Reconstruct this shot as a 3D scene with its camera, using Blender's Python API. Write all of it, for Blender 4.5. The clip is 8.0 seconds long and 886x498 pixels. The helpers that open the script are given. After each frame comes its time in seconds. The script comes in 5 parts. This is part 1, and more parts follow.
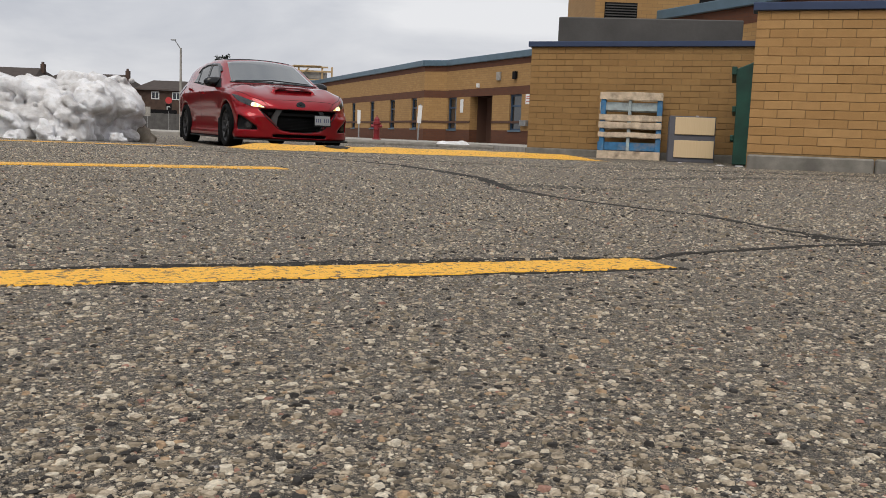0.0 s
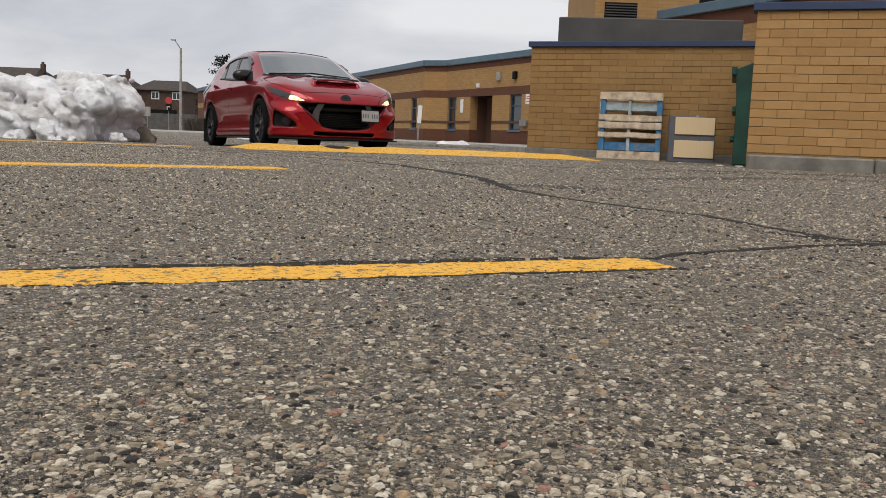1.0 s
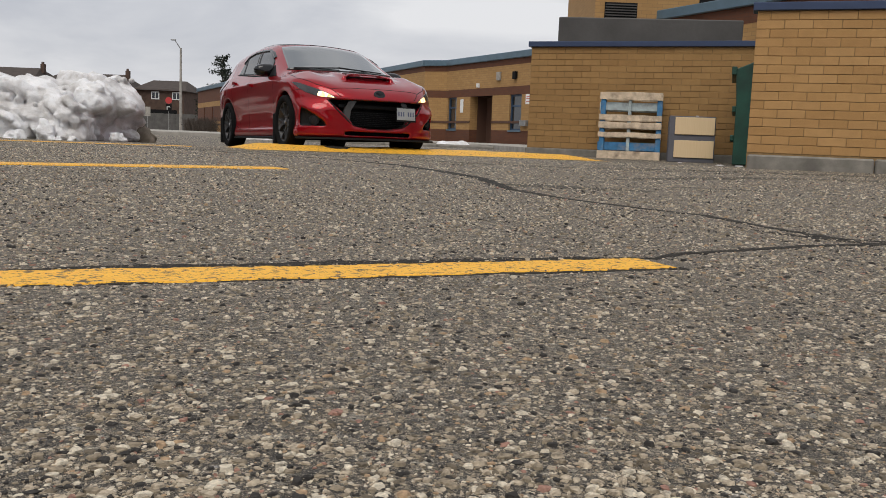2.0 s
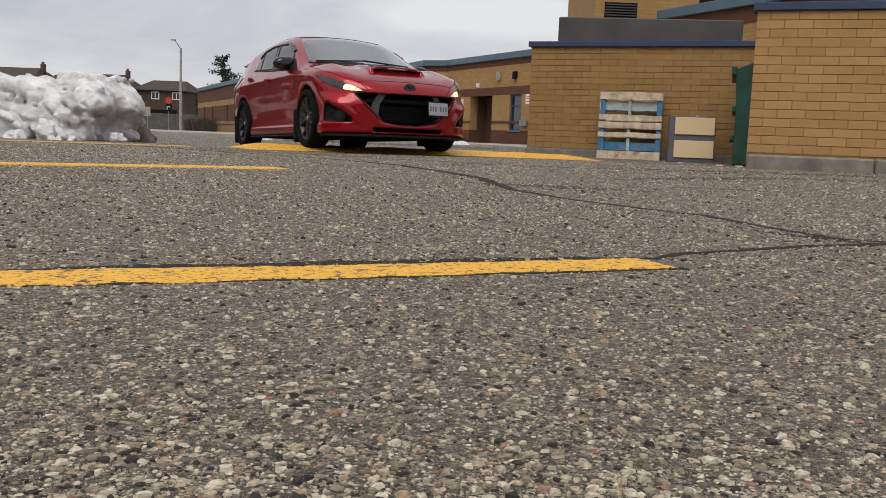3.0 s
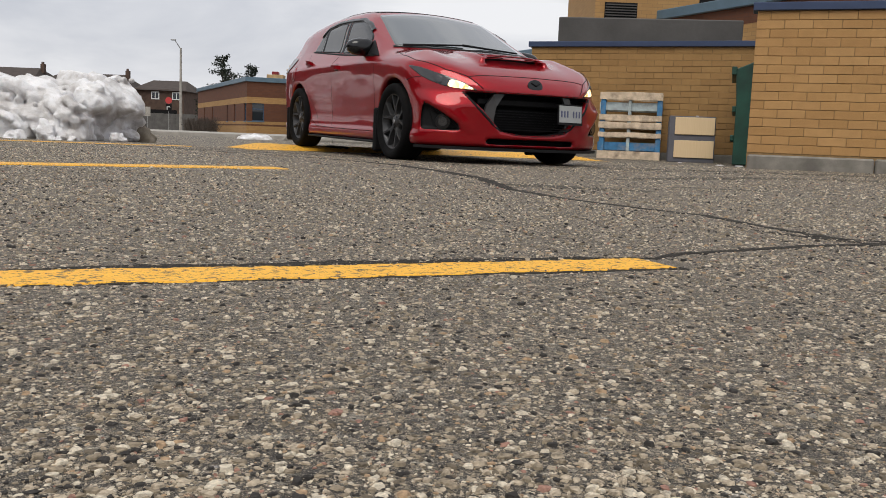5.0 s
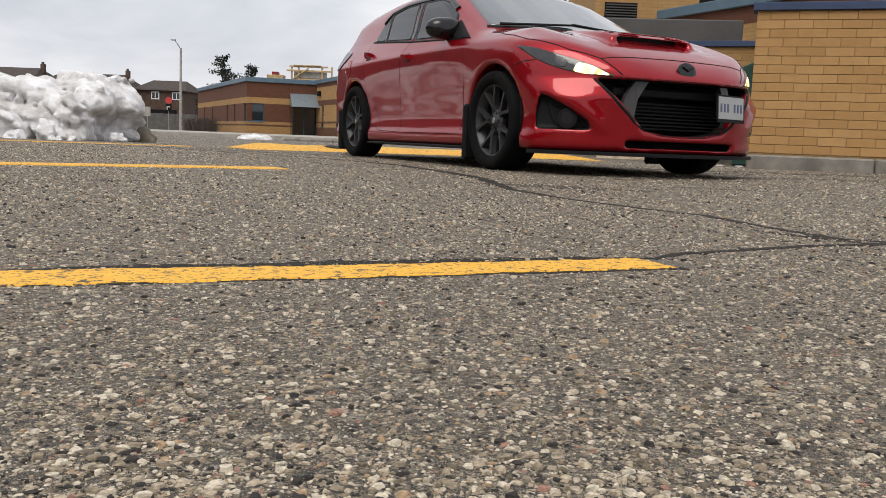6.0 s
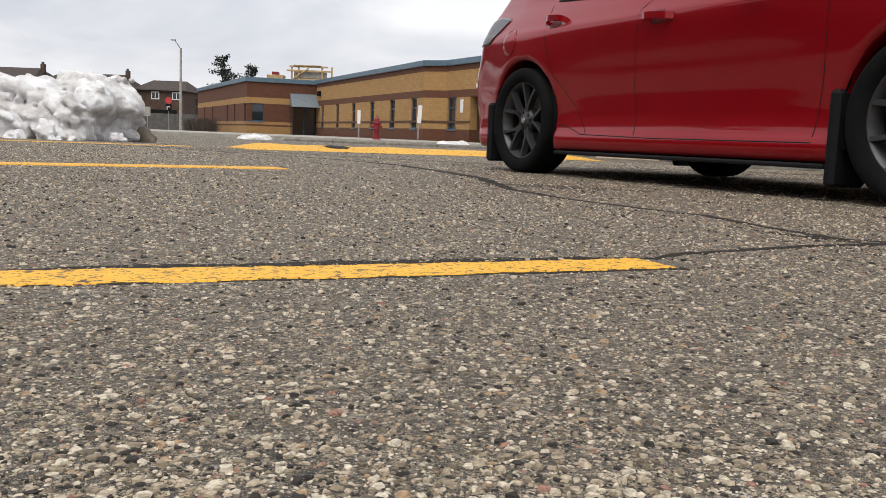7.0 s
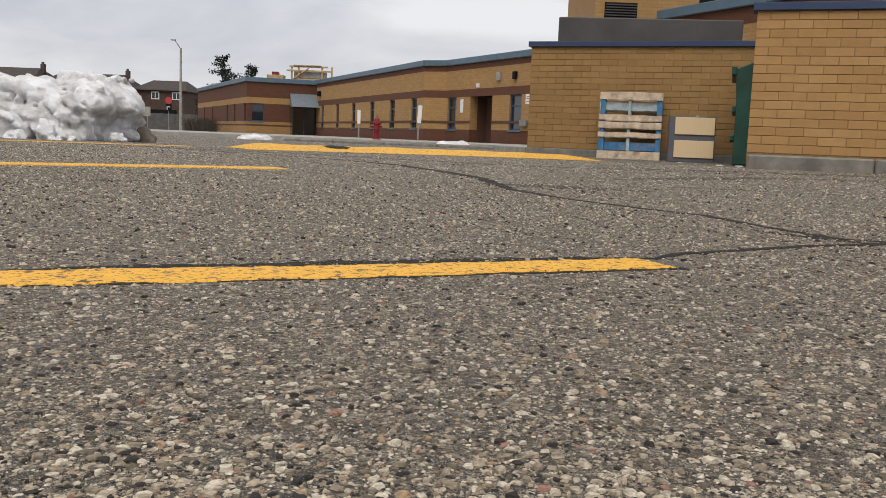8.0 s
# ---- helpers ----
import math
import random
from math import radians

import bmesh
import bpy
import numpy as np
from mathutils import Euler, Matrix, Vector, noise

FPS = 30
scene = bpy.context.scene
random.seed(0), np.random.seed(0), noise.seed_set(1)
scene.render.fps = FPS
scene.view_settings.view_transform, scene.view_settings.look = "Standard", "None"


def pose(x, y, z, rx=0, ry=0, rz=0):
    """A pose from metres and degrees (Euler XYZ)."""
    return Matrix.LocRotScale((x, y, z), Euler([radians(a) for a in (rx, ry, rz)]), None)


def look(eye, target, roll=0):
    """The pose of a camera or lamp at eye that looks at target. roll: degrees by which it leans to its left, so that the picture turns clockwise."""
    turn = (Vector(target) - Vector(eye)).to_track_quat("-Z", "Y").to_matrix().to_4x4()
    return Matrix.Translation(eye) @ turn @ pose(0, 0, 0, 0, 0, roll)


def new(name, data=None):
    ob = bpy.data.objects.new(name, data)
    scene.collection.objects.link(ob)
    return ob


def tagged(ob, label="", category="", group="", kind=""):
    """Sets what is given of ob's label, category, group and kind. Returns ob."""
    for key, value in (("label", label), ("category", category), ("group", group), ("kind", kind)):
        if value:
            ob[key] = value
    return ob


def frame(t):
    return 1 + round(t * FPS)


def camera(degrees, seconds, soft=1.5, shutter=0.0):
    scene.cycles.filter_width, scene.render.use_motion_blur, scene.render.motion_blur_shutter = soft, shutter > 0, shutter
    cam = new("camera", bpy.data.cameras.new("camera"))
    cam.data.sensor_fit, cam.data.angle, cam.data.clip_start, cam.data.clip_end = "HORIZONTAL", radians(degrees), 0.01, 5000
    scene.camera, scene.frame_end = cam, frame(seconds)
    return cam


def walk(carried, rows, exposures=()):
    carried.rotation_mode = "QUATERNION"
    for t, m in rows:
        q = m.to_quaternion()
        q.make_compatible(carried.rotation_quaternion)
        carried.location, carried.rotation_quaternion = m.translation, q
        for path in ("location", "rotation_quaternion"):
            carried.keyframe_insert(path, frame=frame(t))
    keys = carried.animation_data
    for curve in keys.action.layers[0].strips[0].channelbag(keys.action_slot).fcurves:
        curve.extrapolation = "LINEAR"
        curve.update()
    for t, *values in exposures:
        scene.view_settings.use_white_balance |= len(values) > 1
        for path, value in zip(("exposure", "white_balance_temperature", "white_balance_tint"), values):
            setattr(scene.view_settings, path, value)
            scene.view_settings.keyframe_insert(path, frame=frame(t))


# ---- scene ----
from mathutils.bvhtree import BVHTree
cam = camera(53.67, 8.0, soft=0.6)
EYE = (0.0, 0.0, 0.192)
CAM_POSE = look(EYE, (0.0, 10.0, 0.192 - 10.0 * math.tan(radians(7.14))), 2.21)
walk(cam, [(0.0, CAM_POSE), (8.0, CAM_POSE)], exposures=[(0.0, 0.0), (3.0, -0.05), (4.5, 0.05), (6.0, 0.24), (6.5, 0.26), (7.5, 0.34), (8.0, 0.06)])

# ---------------------------------------------------------------- light
SUN_ELEV, SUN_ROT = radians(50), radians(200)


def build_world():
    w = bpy.data.worlds.new("overcast_sky")
    scene.world = w
    w.use_nodes = True
    nt = w.node_tree
    nt.nodes.clear()
    out = nt.nodes.new("ShaderNodeOutputWorld")
    bg = nt.nodes.new("ShaderNodeBackground")
    sky = nt.nodes.new("ShaderNodeTexSky")
    sky.sky_type = "NISHITA"
    sky.sun_disc = False
    sky.sun_elevation, sky.sun_rotation = SUN_ELEV, SUN_ROT
    sky.dust_density, sky.air_density = 4.0, 1.0
    dim = nt.nodes.new("ShaderNodeMix")
    dim.data_type = "RGBA"
    dim.blend_type = "MULTIPLY"
    dim.inputs[0].default_value = 1.0
    dim.inputs[7].default_value = (0.10, 0.10, 0.10, 1)
    co = nt.nodes.new("ShaderNodeTexCoord")
    mp = nt.nodes.new("ShaderNodeMapping")
    mp.inputs["Scale"].default_value = (1.0, 1.0, 3.2)
    n1 = nt.nodes.new("ShaderNodeTexNoise")
    n1.inputs["Scale"].default_value = 3.4
    n1.inputs["Detail"].default_value = 7
    n1.inputs["Roughness"].default_value = 0.52
    n1.inputs["Distortion"].default_value = 0.35
    ramp = nt.nodes.new("ShaderNodeValToRGB")
    ramp.color_ramp.elements[0].position = 0.34
    ramp.color_ramp.elements[0].color = (0.60, 0.62, 0.68, 1)
    ramp.color_ramp.elements[1].position = 0.66
    ramp.color_ramp.elements[1].color = (0.93, 0.93, 0.95, 1)
    mix = nt.nodes.new("ShaderNodeMix")
    mix.data_type = "RGBA"
    mix.inputs[0].default_value = 0.9
    ln = nt.links
    ln.new(co.outputs["Generated"], mp.inputs["Vector"])
    ln.new(mp.outputs["Vector"], n1.inputs["Vector"])
    ln.new(n1.outputs["Fac"], ramp.inputs["Fac"])
    ln.new(sky.outputs["Color"], dim.inputs[6])
    ln.new(dim.outputs[2], mix.inputs[6])
    ln.new(ramp.outputs["Color"], mix.inputs[7])
    ln.new(mix.outputs[2], bg.inputs["Color"])
    bg.inputs["Strength"].default_value = 0.93
    ln.new(bg.outputs["Background"], out.inputs["Surface"])


build_world()
sun_data = bpy.data.lights.new("sun", "SUN")
sun_data.energy, sun_data.angle, sun_data.color = 1.9, radians(40), (1.0, 0.95, 0.86)
sun = new("sun", sun_data)
sun.matrix_world = look((-4, -10, 17), (0, 0, 0))


# ---------------------------------------------------------------- materials
def node_mat(name):
    m = bpy.data.materials.new(name)
    m.use_nodes = True
    nt = m.node_tree
    return m, nt, nt.nodes["Principled BSDF"]


def mixc(nt, fac, a, b, mode="MIX"):
    n = nt.nodes.new("ShaderNodeMix")
    n.data_type, n.blend_type = "RGBA", mode
    for sock, val in ((n.inputs[0], fac), (n.inputs[6], a), (n.inputs[7], b)):
        if hasattr(val, "is_linked"):
            nt.links.new(val, sock)
        elif isinstance(val, (int, float)):
            sock.default_value = val
        else:
            sock.default_value = (*val[:3], 1)
    return n.outputs[2]


def ramp_of(nt, src, stops):
    n = nt.nodes.new("ShaderNodeValToRGB")
    e = n.color_ramp.elements
    while len(e) < len(stops):
        e.new(0.5)
    for el, (p, c) in zip(e, stops):
        el.position = p
        el.color = (c, c, c, 1) if isinstance(c, (int, float)) else (*c[:3], 1)
    nt.links.new(src, n.inputs["Fac"])
    return n.outputs["Color"]


def coords(nt, kind="Object", scale=(1, 1, 1)):
    c = nt.nodes.new("ShaderNodeTexCoord")
    if kind == "World":
        g = nt.nodes.new("ShaderNodeNewGeometry")
        src = g.outputs["Position"]
    else:
        src = c.outputs[kind]
    m = nt.nodes.new("ShaderNodeMapping")
    m.inputs["Scale"].default_value = scale
    nt.links.new(src, m.inputs["Vector"])
    return m.outputs["Vector"]


def noise_tex(nt, vec, scale, detail=5, rough=0.55, dist=0.0):
    n = nt.nodes.new("ShaderNodeTexNoise")
    n.inputs["Scale"].default_value = scale
    n.inputs["Detail"].default_value = detail
    n.inputs["Roughness"].default_value = rough
    n.inputs["Distortion"].default_value = dist
    nt.links.new(vec, n.inputs["Vector"])
    return n.outputs["Fac"]


def bump_of(nt, bsdf, height, strength, dist):
    b = nt.nodes.new("ShaderNodeBump")
    b.inputs["Strength"].default_value = strength
    b.inputs["Distance"].default_value = dist
    nt.links.new(height, b.inputs["Height"])
    nt.links.new(b.outputs["Normal"], bsdf.inputs["Normal"])


def plain(name, color, rough=0.6, metal=0.0, vary=0.15, scale=6.0, bump=0.15, kind="Object", coat=0.0, dirt=None, spec=0.5):
    """A painted, moulded or cast surface with two scales of variation."""
    m, nt, b = node_mat(name)
    v = coords(nt, kind)
    lo = tuple(c * (1 - vary) for c in color)
    hi = tuple(min(1, c * (1 + vary)) for c in color)
    col = mixc(nt, ramp_of(nt, noise_tex(nt, v, scale), [(0.3, 0.0), (0.7, 1.0)]), lo, hi)
    fine = noise_tex(nt, v, scale * 14, 4)
    col = mixc(nt, ramp_of(nt, fine, [(0.35, 0.0), (0.75, vary)]), col, tuple(c * 0.6 for c in color))
    if dirt:
        col = mixc(nt, ramp_of(nt, noise_tex(nt, v, scale * 0.6, 8, 0.65), [(0.5, 0.0), (0.72, 0.8)]), col, dirt)
    nt.links.new(col, b.inputs["Base Color"])
    b.inputs["Roughness"].default_value = rough
    b.inputs["Metallic"].default_value = metal
    b.inputs["Coat Weight"].default_value = coat
    b.inputs["Specular IOR Level"].default_value = spec
    if bump:
        bump_of(nt, b, fine, bump, 0.01)
    return m


def brick_piece_mat(name, tones):
    """Single bricks: each its own tone, with grain and small stains."""
    m, nt, b = node_mat(name)
    info = nt.nodes.new("ShaderNodeObjectInfo")
    v = coords(nt, "World")
    tone = ramp_of(nt, info.outputs["Random"], [(i / (len(tones) - 1), t) for i, t in enumerate(tones)])
    big = noise_tex(nt, v, 7.0, 6, 0.6)
    col = mixc(nt, ramp_of(nt, big, [(0.35, 0.0), (0.75, 0.35)]), tone, tuple(c * 0.6 for c in tones[0]))
    fine = noise_tex(nt, v, 110, 4)
    col = mixc(nt, ramp_of(nt, fine, [(0.38, 0.0), (0.72, 0.4)]), col, tuple(min(1, c * 1.35) for c in tones[-1]))
    nt.links.new(col, b.inputs["Base Color"])
    b.inputs["Roughness"].default_value = 0.85
    bump_of(nt, b, fine, 0.35, 0.004)
    return m


def brick_sheet_mat(name, c1, c2, mortar, w=0.3, h=0.1):
    """Far brickwork, drawn in the material, laid along each wall's own length."""
    m, nt, b = node_mat(name)
    uv = nt.nodes.new("ShaderNodeTexCoord").outputs["UV"]
    t = nt.nodes.new("ShaderNodeTexBrick")
    t.inputs["Color1"].default_value = (*c1, 1)
    t.inputs["Color2"].default_value = (*c2, 1)
    t.inputs["Mortar"].default_value = (*mortar, 1)
    t.inputs["Scale"].default_value = 1.0
    t.inputs["Brick Width"].default_value = w
    t.inputs["Row Height"].default_value = h
    t.inputs["Mortar Size"].default_value = 0.006
    t.inputs["Bias"].default_value = 0.0
    nt.links.new(uv, t.inputs["Vector"])
    v = coords(nt, "World")
    big = noise_tex(nt, v, 0.8, 6, 0.6)
    col = mixc(nt, ramp_of(nt, big, [(0.35, 0.0), (0.75, 0.35)]), t.outputs["Color"], tuple(c * 0.62 for c in c1))
    nt.links.new(col, b.inputs["Base Color"])
    b.inputs["Roughness"].default_value = 0.88
    bump_of(nt, b, t.outputs["Fac"], -0.4, 0.006)
    return m


def asphalt_mat(name="worn_asphalt", tar=0.0):
    """Worn asphalt: a mosaic of stones of three sizes in dark binder, with stains, painted crevice shadow and a few
    large pale stones.
    """
    m, nt, b = node_mat(name)
    v0 = coords(nt, "World")
    wob = nt.nodes.new("ShaderNodeTexNoise")
    wob.inputs["Scale"].default_value = 160
    wob.inputs["Detail"].default_value = 2
    nt.links.new(v0, wob.inputs["Vector"])
    vm = nt.nodes.new("ShaderNodeVectorMath")
    vm.operation = "MULTIPLY_ADD"
    vm.inputs[1].default_value = (0.006, 0.006, 0.006)
    nt.links.new(wob.outputs["Color"], vm.inputs[0])
    nt.links.new(v0, vm.inputs[2])
    v = vm.outputs[0]
    tones = [(0.0, (0.020, 0.016, 0.012)), (0.22, (0.075, 0.061, 0.045)), (0.42, (0.20, 0.165, 0.12)), (0.62, (0.38, 0.318, 0.232)),
             (0.80, (0.60, 0.51, 0.385)), (0.90, (0.42, 0.28, 0.17)), (0.935, (0.32, 0.17, 0.12)), (0.96, (0.16, 0.155, 0.16)), (1.0, (0.84, 0.78, 0.66))]
    grit = noise_tex(nt, v0, 420, 4, 0.75)
    base = mixc(nt, ramp_of(nt, grit, [(0.40, 0.0), (0.60, 1.0)]), (0.016, 0.013, 0.010), (0.56, 0.465, 0.34))
    height = grit
    for sc, share, rim, gain in ((300, 0.30, 0.44, 0.9), (150, 0.42, 0.42, 0.95), (82, 0.60, 0.38, 0.95), (46, 0.80, 0.36, 0.95), (24, 0.86, 0.26, 0.8)):
        vo = nt.nodes.new("ShaderNodeTexVoronoi")
        vo.inputs["Scale"].default_value = sc
        nt.links.new(v, vo.inputs["Vector"])
        sep = nt.nodes.new("ShaderNodeSeparateColor")
        nt.links.new(vo.outputs["Color"], sep.inputs[0])
        stone = ramp_of(nt, sep.outputs[0], tones)
        inside = ramp_of(nt, vo.outputs["Distance"], [(rim * 0.72, gain), (rim, 0.0)])
        pick = ramp_of(nt, sep.outputs[1], [(share, 0.0), (share + 0.03, 1.0)])
        mask = mixc(nt, 1.0, inside, pick, "MULTIPLY")
        base = mixc(nt, mask, base, stone)
        height = mixc(nt, mask, height, (0.9, 0.9, 0.9))
    patches = noise_tex(nt, v0, 0.7, 7, 0.62, 0.3)
    base = mixc(nt, ramp_of(nt, patches, [(0.52, 0.0), (0.74, 0.32)]), base, (0.07, 0.06, 0.048))
    # Random dark specks stand in for shadowed crevices between the stones.
    for sc, lo, hi, gain in ((30, 0.54, 0.62, 0.40), (75, 0.50, 0.55, 0.78), (190, 0.49, 0.54, 0.80), (11, 0.56, 0.66, 0.22)):
        base = mixc(nt, ramp_of(nt, noise_tex(nt, v0, sc, 4, 0.7), [(lo, 0.0), (hi, gain)]), base, (0.030, 0.027, 0.023))
    base = mixc(nt, ramp_of(nt, noise_tex(nt, v0, 42, 4, 0.7, 0.2), [(0.57, 0.0), (0.66, 0.55)]), base, (0.50, 0.46, 0.38))
    speck = noise_tex(nt, v0, 950, 3, 0.7)
    base = mixc(nt, ramp_of(nt, speck, [(0.56, 0.0), (0.63, 0.7)]), base, (0.64, 0.55, 0.43))
    base = mixc(nt, ramp_of(nt, speck, [(0.42, 0.9), (0.47, 0.0)]), base, (0.012, 0.010, 0.008))
    if tar:
        base = mixc(nt, tar, base, (0.022, 0.020, 0.018))
    nt.links.new(base, b.inputs["Base Color"])
    b.inputs["Roughness"].default_value = 0.65
    b.inputs["Specular IOR Level"].default_value = 0.42 - 0.36 * tar
    bump_of(nt, b, height, 0.9, 0.005)
    return m


def paint_mat():
    """Road paint, worn through to the dark asphalt in patches and along its edges."""
    m, nt, b = node_mat("yellow_road_paint")
    v = coords(nt, "World")
    n1 = noise_tex(nt, v, 40, 8, 0.75)
    n2 = noise_tex(nt, v, 210, 4, 0.6)
    col = mixc(nt, ramp_of(nt, n2, [(0.3, 0.0), (0.75, 1.0)]), (0.70, 0.34, 0.02), (0.90, 0.50, 0.035))
    col = mixc(nt, ramp_of(nt, n1, [(0.57, 0.0), (0.60, 0.95)]), col, (0.022, 0.019, 0.016))
    col = mixc(nt, ramp_of(nt, noise_tex(nt, v, 110, 6, 0.75), [(0.56, 0.0), (0.59, 0.97)]), col, (0.022, 0.019, 0.016))
    nt.links.new(col, b.inputs["Base Color"])
    b.inputs["Roughness"].default_value = 0.6
    bump_of(nt, b, n2, 0.5, 0.003)
    return m


def snow_mat():
    m, nt, b = node_mat("dirty_snow")
    v = coords(nt, "World")
    n1 = noise_tex(nt, v, 2.2, 8, 0.62, 0.4)
    n2 = noise_tex(nt, v, 30, 5, 0.6)
    col = mixc(nt, ramp_of(nt, n1, [(0.42, 0.0), (0.66, 0.8)]), (0.86, 0.86, 0.88), (0.38, 0.35, 0.325))
    col = mixc(nt, ramp_of(nt, n2, [(0.55, 0.0), (0.8, 0.5)]), col, (0.5, 0.47, 0.44))
    nt.links.new(col, b.inputs["Base Color"])
    b.inputs["Roughness"].default_value = 0.7
    b.inputs["Subsurface Weight"].default_value = 0.05
    b.inputs["Subsurface Radius"].default_value = (0.04, 0.05, 0.06)
    bump_of(nt, b, noise_tex(nt, v, 13, 9, 0.68, 0.3), 0.9, 0.06)
    return m


def glass_mat(name, tint=(0.02, 0.025, 0.03), rough=0.03):
    m, nt, b = node_mat(name)
    b.inputs["Base Color"].default_value = (*tint, 1)
    b.inputs["Roughness"].default_value = rough
    b.inputs["Specular IOR Level"].default_value = 0.7
    b.inputs["Coat Weight"].default_value = 0.3
    b.inputs["Coat Roughness"].default_value = 0.02
    return m


def glow_mat(name, color, strength):
    m, nt, b = node_mat(name)
    b.inputs["Base Color"].default_value = (*color, 1)
    b.inputs["Emission Color"].default_value = (*color, 1)
    b.inputs["Emission Strength"].default_value = strength
    b.inputs["Roughness"].default_value = 0.2
    return m


ASPHALT = asphalt_mat()
TAR = asphalt_mat("tarred_crack", 0.92)
STAIN = asphalt_mat("oil_stained_asphalt", 0.6)
YELLOW = paint_mat()
SNOW = snow_mat()
CONCRETE = plain("grey_concrete", (0.34, 0.32, 0.29), 0.9, vary=0.25, scale=3, bump=0.35, kind="World")
CONCRETE_DARK = plain("dark_concrete", (0.075, 0.072, 0.07), 0.9, vary=0.2, scale=1.2, bump=0.3, kind="World")
KERB = plain("kerb_concrete", (0.21, 0.195, 0.17), 0.92, vary=0.3, scale=5, bump=0.4, kind="World", dirt=(0.12, 0.11, 0.10))
MORTAR_TAN = plain("tan_mortar", (0.25, 0.16, 0.072), 0.95, vary=0.2, scale=20, kind="World")
BRICK_TAN = brick_piece_mat("tan_brick", [(0.35, 0.194, 0.070), (0.395, 0.225, 0.084), (0.45, 0.265, 0.107), (0.37, 0.206, 0.077)])
# The same tones as the tan brick, each about a quarter darker.
BRICK_TAN_DARK = brick_piece_mat("darker_tan_brick", [(0.255, 0.143, 0.050), (0.29, 0.166, 0.059), (0.33, 0.193, 0.071), (0.27, 0.152, 0.054)])
SHEET_TAN = brick_sheet_mat("tan_brickwork", (0.39, 0.228, 0.088), (0.33, 0.188, 0.070), (0.25, 0.155, 0.07))
SHEET_BROWN = brick_sheet_mat("brown_brickwork", (0.125, 0.046, 0.022), (0.10, 0.037, 0.018), (0.09, 0.045, 0.03))
COPING = plain("blue_grey_coping", (0.10, 0.16, 0.21), 0.45, 0.2, vary=0.15, scale=2, kind="World")
COPING_NAVY = plain("navy_coping", (0.035, 0.055, 0.115), 0.45, 0.2, vary=0.15, scale=3, kind="World")
FRAME_BLUE = plain("blue_window_frame", (0.03, 0.06, 0.11), 0.5, vary=0.1, scale=5)
PANE = glass_mat("dark_window_glass")
RED_PAINT = plain("red_hydrant_paint", (0.22, 0.012, 0.018), 0.45, vary=0.2, scale=12)
GALV = plain("galvanised_steel", (0.30, 0.30, 0.30), 0.5, 0.6, vary=0.2, scale=8)
BLACK = plain("black_plastic", (0.008, 0.008, 0.009), 0.7, vary=0.2, scale=20, spec=0.15)
WHITE = plain("white_sheet", (0.75, 0.75, 0.75), 0.55, vary=0.06, scale=6)
ROOF_BROWN = plain("brown_shingle", (0.055, 0.042, 0.036), 0.9, vary=0.3, scale=1.5, kind="World")
HOUSE_BROWN = plain("brown_house_brick", (0.085, 0.052, 0.038), 0.9, vary=0.25, scale=2.0, kind="World")
FENCE_GREY = plain("weathered_fence", (0.105, 0.10, 0.095), 0.9, vary=0.25, scale=2.0, kind="World")
DUMPSTER = plain("dark_green_steel", (0.012, 0.06, 0.042), 0.5, 0.1, vary=0.3, scale=4, dirt=(0.01, 0.025, 0.02))


# ---------------------------------------------------------------- mesh helpers
def finish(bm, name, material, smooth=False):
    me = bpy.data.meshes.new(name)
    bm.normal_update()
    bm.to_mesh(me)
    bm.free()
    for mt in (material if isinstance(material, (list, tuple)) else [material]):
        me.materials.append(mt)
    if smooth:
        for p in me.polygons:
            p.use_smooth = True
    return me


def part(name, bm, material, parent, label="", smooth=False):
    ob = new(name, finish(bm, name, material, smooth))
    ob.parent = parent
    if label:
        tagged(ob, label)
    return ob


def thing(name, m, label, category, group="", kind=""):
    e = new(name)
    e.matrix_world = m
    return tagged(e, label, category, group, kind)


def add_box(bm, x0, x1, y0, y1, z0, z1, bevel=0.0):
    vs = [bm.verts.new((x, y, z)) for z in (z0, z1) for y in (y0, y1) for x in (x0, x1)]
    fs = [bm.faces.new([vs[i] for i in q]) for q in ((0, 2, 3, 1), (4, 5, 7, 6), (0, 1, 5, 4), (2, 6, 7, 3), (0, 4, 6, 2), (1, 3, 7, 5))]
    if bevel:
        es = list({e for f in fs for e in f.edges})
        bmesh.ops.bevel(bm, geom=es, offset=bevel, segments=1, affect="EDGES")
    return vs


def boxes(*specs, bevel=0.0):
    bm = bmesh.new()
    for s in specs:
        add_box(bm, *s, bevel=bevel)
    return bm


def add_tube(bm, p0, p1, r0, r1=None, seg=12, caps=True):
    r1 = r0 if r1 is None else r1
    p0, p1 = Vector(p0), Vector(p1)
    q = (p1 - p0).to_track_quat("Z", "Y")
    rings = []
    for p, r in ((p0, r0), (p1, r1)):
        rings.append([bm.verts.new(p + q @ Vector((r * math.cos(2 * math.pi * i / seg), r * math.sin(2 * math.pi * i / seg), 0))) for i in range(seg)])
    for i in range(seg):
        j = (i + 1) % seg
        bm.faces.new((rings[0][i], rings[0][j], rings[1][j], rings[1][i]))
    if caps:
        bm.faces.new(rings[0][::-1])
        bm.faces.new(rings[1])


def tube(*args, **kw):
    bm = bmesh.new()
    add_tube(bm, *args, **kw)
    return bm


